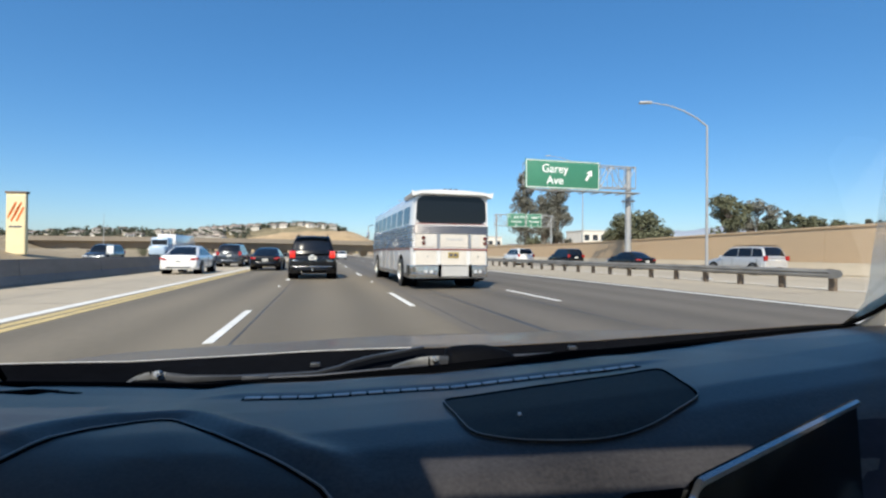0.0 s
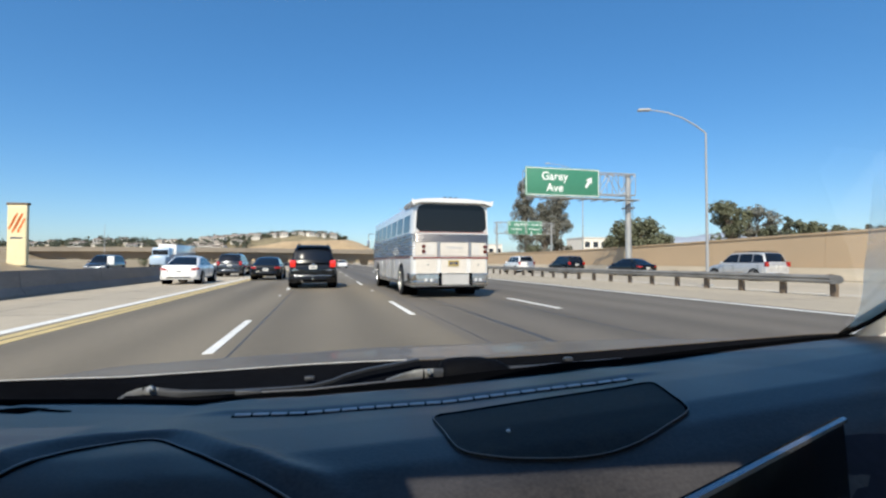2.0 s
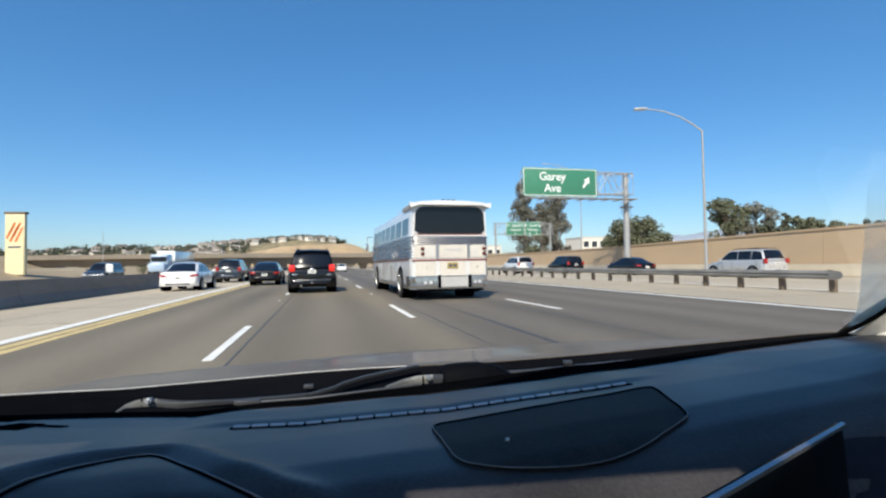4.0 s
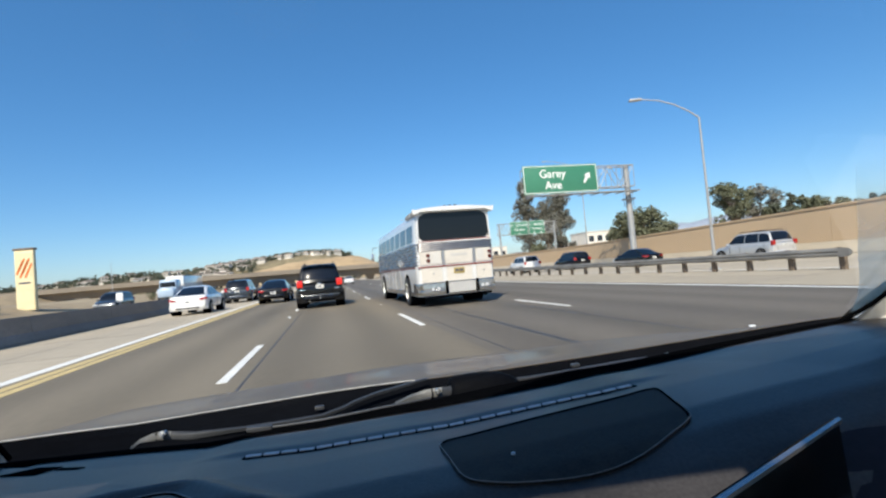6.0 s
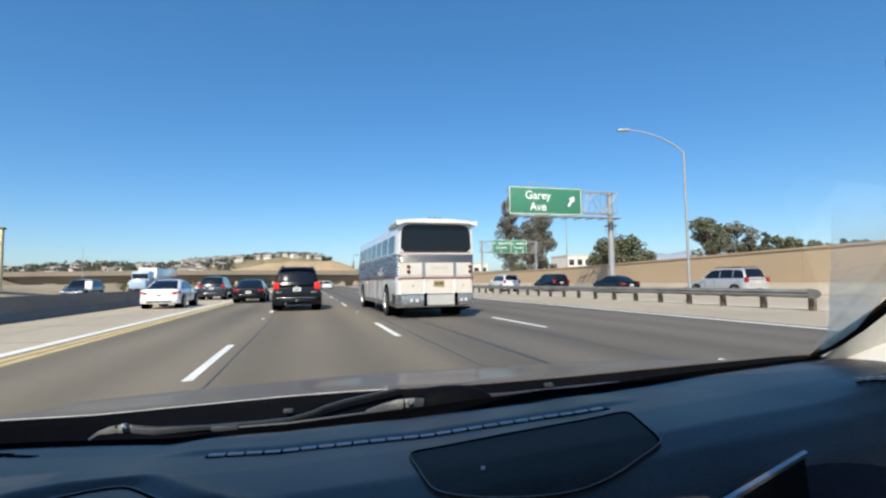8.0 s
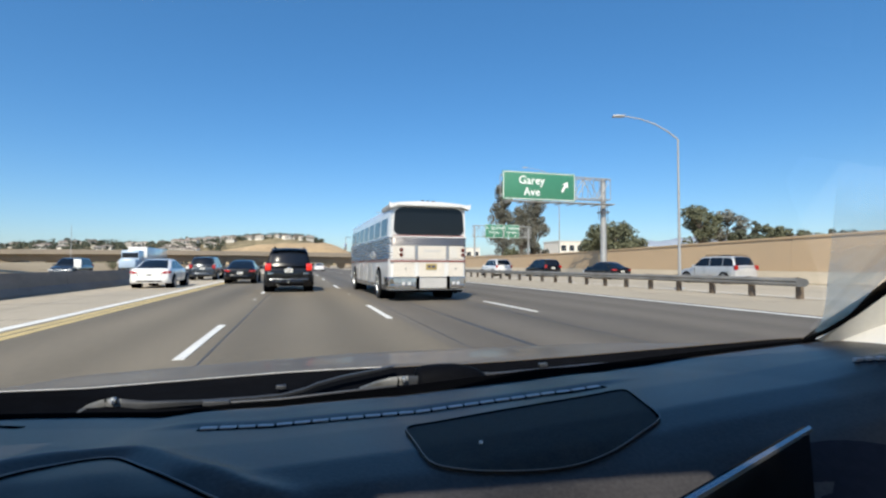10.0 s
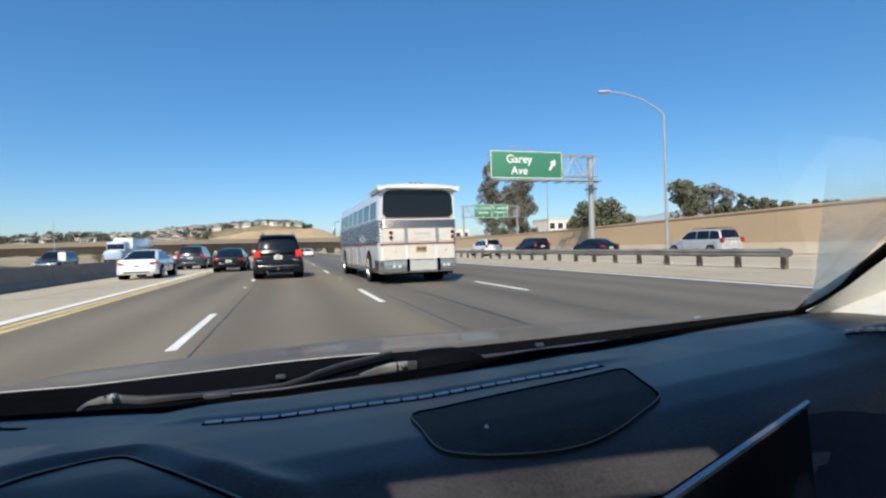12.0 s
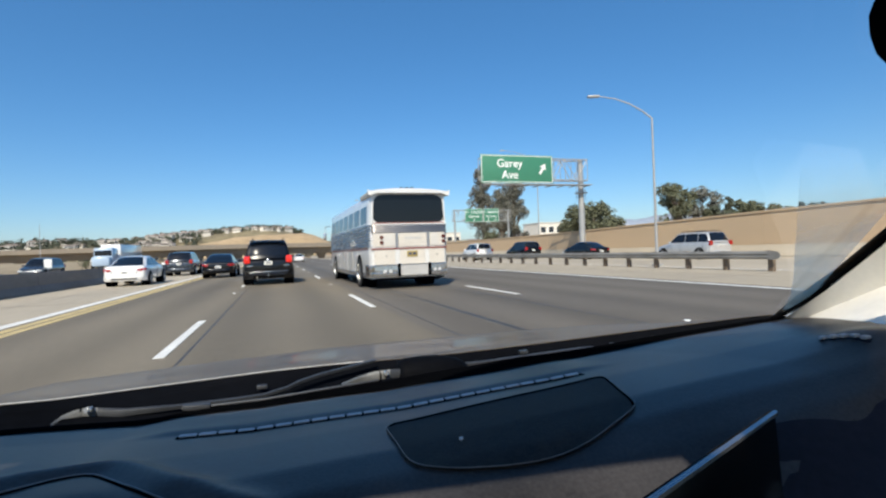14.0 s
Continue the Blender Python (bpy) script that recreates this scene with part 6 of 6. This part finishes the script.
for x in (-1.7, 1.5):
    bm = bm_new()
    box(bm, (x, -0.36, 10.85), (1.9, 0.03, 0.45))
    part("sign_bar", bm, INK, face, smooth=0)
put(pylon, 97.0, 138.0, 1.9)

# Tall cream advertising sign beyond the opposite carriageway.
adv = thing("advertising_sign", "tall cream sign with an orange emblem", "sign")
bm = bm_new()
box(bm, (0, 0, 3.0), (1.9, 0.4, 6.4), 0.04)
pan = part("sign_box", bm, CREAM_SIGN, adv)
bm = bm_new()
box(bm, (0, -0.215, 2.9), (1.74, 0.03, 6.0))
part("sign_face", bm, CREAM_SIGN, pan, smooth=0)
bm = bm_new()
box(bm, (0, 0, 6.28), (2.1, 0.55, 0.22), 0.03)
part("cap", bm, POST_WOOD, pan, "brown sign cap")
rng = random.Random(4)
for k in range(6):
    bm = bm_new()
    box(bm, (-0.42 + 0.17 * k, -0.24, 4.3 + 0.35 * math.sin(k * 2.1)), (0.20, 0.02, 1.4 + 0.5 * rng.random()), 0, Euler((0, radians(25), 0)).to_matrix())
    part("emblem", bm, ORANGE, pan, smooth=0)
bm = bm_new()
box(bm, (0, -0.24, 2.7), (1.2, 0.02, 0.16))
part("sign_bar", bm, INK, pan, smooth=0)
put(adv, -31.0, 61.0, 0.9, -8)

marker = thing("roadside_sign", "small white marker sign on a post behind the barrier", "road sign")
bm = bm_new()
rod(bm, (0, 0, 0), (0, 0, 1.5), 0.03, 0.03, 6)
part("post", bm, GALV, marker)
bm = bm_new()
box(bm, (0, -0.04, 1.25), (0.55, 0.02, 0.75), 0.01)
part("sign_panel", bm, SIGN_WHITE, marker)
put(marker, -18.5, 50.5)

haz = thing("hazard_marker", "yellow striped hazard marker at the guardrail end", "road sign")
bm = bm_new()
rod(bm, (0, 0, 0), (0, 0, 1.2), 0.035, 0.035, 6)
part("post", bm, GALV, haz)
bm = bm_new()
box(bm, (0, -0.05, 1.0), (0.5, 0.02, 0.6), 0.01)
hp = part("sign_panel", bm, YELLOW_SIGN, haz)
for k in range(3):
    bm = bm_new()
    box(bm, (0, -0.064, 0.82 + 0.18 * k), (0.48, 0.006, 0.06), 0, Euler((0, radians(30), 0)).to_matrix())
    part("stripe", bm, INK, hp, smooth=0)
put(haz, 15.8, 64.0)

# ---- articulated lorry on the opposite carriageway ----
lorry = thing("lorry", "white box trailer lorry behind the barrier", "lorry", "traffic on the freeway")
bm = bm_new()
box(bm, (0, -3.0, 2.45), (2.55, 12.0, 2.7), 0.05)
part("trailer", bm, PAINT_WHITE, lorry, "white box trailer")
bm = bm_new()
box(bm, (0, 5.2, 1.95), (2.4, 2.6, 2.6), 0.25)
box(bm, (0, 7.0, 1.3), (2.2, 1.6, 1.3), 0.2)
part("cab", bm, mat("pale_blue_cab_paint", (0.40, 0.50, 0.62), 0.25, 0, 0.08, 2, 20, coat=0.6), lorry, "pale blue cab")
bm = bm_new()
box(bm, (0, 6.45, 2.5), (2.1, 0.12, 0.8), 0.05)
part("windshield", bm, CAR_GLASS, lorry)
bm = bm_new()
box(bm, (0, 0.5, 0.85), (1.0, 14.0, 0.3))
part("chassis", bm, BLACK_TRIM, lorry)
add_wheels(lorry, [(s * 1.05, y) for s in (-1, 1) for y in (-8.0, -6.8, 3.6, 4.8, 7.0)], 0.5, 0.3, 6, RIM)
put(lorry, -23.4, 88.0, 0, 180)

# ---- trees and shrubs ----


def leaf_cloud(bm, rng, centres, per, size, spread):
    """Small crossed leaf blades scattered round clump centres."""
    for (cx, cy, cz), r in centres:
        for _ in range(per):
            d = Vector((rng.gauss(0, 1), rng.gauss(0, 1), rng.gauss(0, 0.85)))
            d = d.normalized() * r * (rng.random() ** 0.45) * spread
            c = Vector((cx, cy, cz)) + d
            a = Vector((rng.uniform(-1, 1), rng.uniform(-1, 1), rng.uniform(-0.7, 0.7))).normalized() * size * rng.uniform(0.6, 1.3)
            b = a.cross(Vector((rng.uniform(-1, 1), rng.uniform(-1, 1), rng.uniform(-1, 1)))).normalized() * size * rng.uniform(0.35, 0.7)
            bm.faces.new([bm.verts.new(c + v) for v in (-a, -b * 0.9, a, b)])
    return bm


def tree(kind, label, h, spread, leaf, seed, leaves=60, leaf_size=0.28, group="trees beside the freeway"):
    rng = random.Random(seed)
    t = thing("tree", label, "tree", group)
    bm = bm_new()
    lean = rng.uniform(-0.04, 0.04) * h
    bole = h * (0.55 if kind == "round" else 0.9)
    tube(bm, [(0, 0, -0.3), (lean * 0.3, 0, bole * 0.35), (lean * 0.7, 0, bole * 0.7), (lean, 0, bole)], [h * 0.028, h * 0.022, h * 0.015, h * 0.006], 8)
    centres = []
    n = 26 if kind == "round" else 40
    for k in range(n):
        a = rng.uniform(0, 2 * math.pi)
        if kind == "round":
            f = rng.uniform(0.30, 0.92)
            r = spread * math.sqrt(max(0.05, 1 - ((f - 0.58) / 0.45) ** 2)) * rng.uniform(0.35, 0.95)
            size = spread * rng.uniform(0.26, 0.42)
        else:
            f = rng.uniform(0.13, 1.0)
            r = spread * rng.uniform(0.05, 1.0) * (1.0 - 0.62 * f)
            size = spread * rng.uniform(0.24, 0.40)
        tip = (lean * f + r * math.cos(a), r * math.sin(a), h * f)
        z0 = max(h * 0.16, h * f - r * 1.1 - 0.1 * h)
        z0 = min(z0, bole * 0.97)
        tube(bm, [(lean * z0 / h, 0, z0), (lean * f + r * 0.5 * math.cos(a), r * 0.5 * math.sin(a), (z0 + h * f) / 2 + 0.03 * h), tip], [h * 0.010, h * 0.007, h * 0.003], 5)
        centres.append((tip, size))
    part("trunk", bm, BARK, t)
    bm = bm_new()
    leaf_cloud(bm, rng, centres, leaves, leaf_size, 1.0)
    part("crown", bm, leaf, t, smooth=0)
    return t


put(tree("tall", "tall thin grey-green eucalyptus tree beyond the wall", 24.5, 6.2, LEAF_GREY, 1, 210, 0.36), 63.5, 148.0, 1.85)
put(tree("tall", "tall ragged eucalyptus tree beyond the wall", 24.0, 5.6, LEAF_GREY, 2, 210, 0.36), 74.0, 148.5, 1.85)
put(tree("tall", "younger eucalyptus tree between two tall ones", 17.0, 5.0, LEAF_GREY, 3, 190, 0.36), 69.0, 147.0, 1.85)
put(tree("round", "dense green roadside tree beyond the wall", 12.5, 4.2, LEAF, 4, 130, 0.36), 84.0, 88.0, 1.85)
put(tree("round", "pale green tree beside a denser one", 11.5, 4.0, LEAF_GREY, 5, 120, 0.36), 91.0, 88.0, 1.85)
put(tree("tall", "small dark pointed tree beyond the wall", 9.0, 1.5, LEAF_DARK, 6, 60, 0.3), 98.0, 87.0, 1.85)
put(tree("round", "broad bushy green tree beyond the retaining wall", 5.2, 3.6, LEAF, 7, 190, 0.26), 44.0, 62.0, 1.85)
put(tree("round", "dark green rounded tree beyond the retaining wall", 7.0, 4.6, LEAF, 8, 170, 0.28), 66.0, 99.0, 1.85)
put(tree("round", "smaller rounded tree beside a bigger one", 5.4, 2.8, LEAF, 9, 130, 0.26), 75.5, 98.0, 1.85)
put(tree("round", "compact dark tree above the retaining wall", 5.0, 3.2, LEAF_DARK, 10, 150, 0.26), 103.5, 97.0, 1.85)
ROWS = [(118, 96, 5.2, 11), (126, 97, 6.4, 12), (133, 95, 7.2, 13), (141, 97, 6.0, 14), (96, 120, 4.6, 15), (112, 118, 5.0, 16), (88, 70, 6.2, 17), (100, 72, 7.6, 18), (111, 70, 6.8, 19)]
for x, y, h, sd in ROWS:
    put(tree("round" if sd % 3 else "tall", "green tree in the row above the retaining wall" if sd % 3 else "slim dark tree in the row above the wall", h * 0.8, h * (0.34 if sd % 3 else 0.15), LEAF if sd % 2 else LEAF_DARK, sd, 90, 0.27), x, y, 1.85)
for k, (x, y) in enumerate(((61, 58), (65, 60), (68, 57), (72, 60), (75, 57), (79.5, 59), (83, 56), (87.5, 60), (91, 57), (95, 59))):
    put(tree("round" if k % 3 else "tall", "dark green tree in the belt above the retaining wall" if k % 3 else "slim dark cypress in the belt above the wall", 3.5 + 1.7 * ((k * 7) % 5) / 4, 2.1 if k % 3 else 0.9, LEAF_DARK if k % 2 else LEAF, 80 + k, 110, 0.26), x, y, 1.85)
for x, y, h, sd in ((57, 128, 4.0, 31), (48, 152, 3.6, 32), (40, 188, 4.2, 33), (36, 240, 5.0, 34), (52, 260, 6.0, 35), (-36, 178, 3.4, 36), (-41, 186, 3.8, 37), (-58, 176, 3.2, 38), (-66, 182, 4.0, 39), (24, 175, 5.5, 40), (30, 205, 6.0, 41)):
    put(tree("round", "pale green tree beside the overpass" if y > 150 else "small pale green roadside tree", h, h * 0.5, LEAF, sd, 70, 0.28), x, y, ground_height(x, y) - 0.05)


def shrub(label, x, y, h, w, seed, leaf=LEAF_GREY):
    rng = random.Random(seed)
    t = thing("shrub", label, "shrub", "shrubs beside the freeway")
    bm = bm_new()
    c = []
    for k in range(7):
        a = rng.uniform(0, 6.3)
        p = (rng.uniform(0, w) * math.cos(a), rng.uniform(0, w) * math.sin(a), h * rng.uniform(0.35, 0.8))
        tube(bm, [(0, 0, -0.1), (p[0] * 0.5, p[1] * 0.5, p[2] * 0.5), p], [0.03, 0.02, 0.01], 4)
        c.append((p, h * 0.35))
    part("stems", bm, BARK, t)
    bm = bm_new()
    leaf_cloud(bm, rng, c, 60, 0.10, 1.0)
    part("foliage", bm, leaf, t, smooth=0)
    return put(t, x, y, max(0.0, ground_height(x, y)))


for k, (x, y, h) in enumerate(((15.2, 66, 1.2), (15.8, 69, 1.5), (16.6, 71.5, 1.3), (19.5, 150, 2.2), (23.5, 146, 2.6), (27, 150, 3.0), (-27.5, 70, 1.2), (-29, 78, 1.4), (-31, 55, 1.1), (-28, 90, 1.5))):
    shrub("dry grey-green shrub on the verge", x, y, h, h * 0.8, 60 + k, LEAF if k % 2 else LEAF_GREY)

# ---- houses, sheds and woods on the hillsides ----


def hill_z(table, y0, depth, x, y):
    v = (y - y0) / depth
    return lerp_table(table, x) * math.sin(math.pi * min(1, max(0, v) * 1.02)) ** 0.8 - 1.5


def house(label, w, d, h, seed, wall_m=STUCCO, roof_m=ROOF_TILE, flat=False, category="house", name="house"):
    t = thing(name, label, category, "houses on the hillside" if not flat else "buildings beside the freeway")
    bm = bm_new()
    box(bm, (0, 0, h / 2 - 1.5), (w, d, h + 3))
    wall = part("wall", bm, wall_m, t, smooth=0)
    bm = bm_new()
    if flat:
        box(bm, (0, 0, h + 0.2), (w + 0.4, d + 0.4, 0.5), 0.05)
    else:
        e, r = 0.6, h * 0.36
        hexa(bm, [(-w / 2 - e, -d / 2 - e, h), (w / 2 + e, -d / 2 - e, h), (w / 2 + e, d / 2 + e, h), (-w / 2 - e, d / 2 + e, h)],
             [(-w / 2 + d * 0.3, -0.2, h + r), (w / 2 - d * 0.3, -0.2, h + r), (w / 2 - d * 0.3, 0.2, h + r), (-w / 2 + d * 0.3, 0.2, h + r)])
    part("roof", bm, roof_m, t, smooth=0)
    q = [(-w / 2, -d / 2, 0), (w / 2, -d / 2, 0), (w / 2, -d / 2, h), (-w / 2, -d / 2, h)]
    n = max(2, int(w / 3.5))
    for k in range(n):
        u = (k + 0.5) / n
        plate("window", q, u - 0.3 / n, u + 0.3 / n, 0.42, 0.78, DARK_PANE, t, off=0.03, thick=0.06)
    return t


rng = random.Random(21)
homes = [house("pale stucco hillside house with a clay roof", 15, 9, 5.2, 1), house("low pale hillside house among trees", 18, 9, 3.8, 2), house("two-storey white hillside house", 12, 9, 6.4, 3)]
used = [False] * 3
for k in range(84):
    x = rng.uniform(-420, -40) if k > 40 else rng.uniform(-180, 20)
    y = 770 + rng.uniform(20, 115)
    z = hill_z(TOWN, 760, 260, x, y)
    if -120 < x and y < 850:
        y = 852 + rng.uniform(0, 36)
        z = hill_z(TOWN, 760, 260, x, y)
    i = rng.randrange(3)
    src = homes[i]
    m = ROAD @ pose(x, y, z, 0, 0, rng.uniform(-35, 35))
    if not used[i]:
        src.matrix_basis = m
        used[i] = True
    else:
        copy_thing(src, m)
SHED = mat("pale_metal_wall", (0.60, 0.58, 0.54), 0.6, 0, 0.08, 0.3, 3)
for x, y, w, h, lab in ((-62, 245, 22, 3.4, "low white commercial building behind the freeway"), (-110, 250, 26, 3.6, "long pale warehouse behind the freeway"), (-150, 262, 24, 3.2, "pale low building beside the bank"), (-88, 215, 4, 3.8, "narrow beige tower-like building behind the barrier"), (120, 190, 34, 6.5, "pale commercial building beyond the trees"), (165, 210, 30, 6.0, "long tan building beyond the trees"), (70, 230, 26, 7.5, "grey-blue office building beyond the wall")):
    b = house(lab, w, 14, h, int(x), SHED if int(x) % 2 else STUCCO, SHED, True, "building", "building")
    put(b, x, y, ground_height(x, y))


def woods(label, spots, size, seed, leaf):
    """Many far trees as one mass."""
    rng = random.Random(seed)
    bm = bm_new()
    for x, y, z, h in spots:
        tall = rng.random() < 0.25
        c = [((x + rng.gauss(0, h * (0.10 if tall else 0.25)), y + rng.gauss(0, h * 0.2), z + h * rng.uniform(0.25, 1.0)), h * (0.16 if tall else 0.26)) for _ in range(7)]
        leaf_cloud(bm, rng, c, 9, size, 1.0)
    ob = tagged(link_mesh("woods", bm, leaf, 0), label, "trees", kind="stuff")
    ob.matrix_basis = ROAD
    return ob


rng = random.Random(33)
spots = []
for k in range(760):
    x = rng.uniform(-520, 40)
    y = 770 + rng.uniform(5, 130)
    if x > -110 and y < 850:
        y = 856 + rng.uniform(0, 40)
    spots.append((x, y, hill_z(TOWN, 760, 260, x, y) - 0.5, rng.uniform(3, 10)))
woods("scattered dark trees among the hillside houses", spots, 1.5, 5, LEAF_DARK)
spots = [(x, rng.uniform(260, 420), 0, rng.uniform(4, 8)) for x in [rng.uniform(60, 420) for _ in range(170)]]
woods("far belt of green trees beyond the freeway", spots, 1.1, 6, LEAF)
spots = [(rng.uniform(-330, -60), rng.uniform(240, 330), 0, rng.uniform(3.5, 7.5)) for _ in range(110)]
woods("far trees behind the opposite carriageway", spots, 1.0, 7, LEAF_DARK)
spots = [(rng.uniform(20, 70), rng.uniform(300, 430), 0, rng.uniform(4, 8)) for _ in range(45)]
woods("distant roadside trees ahead", spots, 1.1, 8, LEAF)
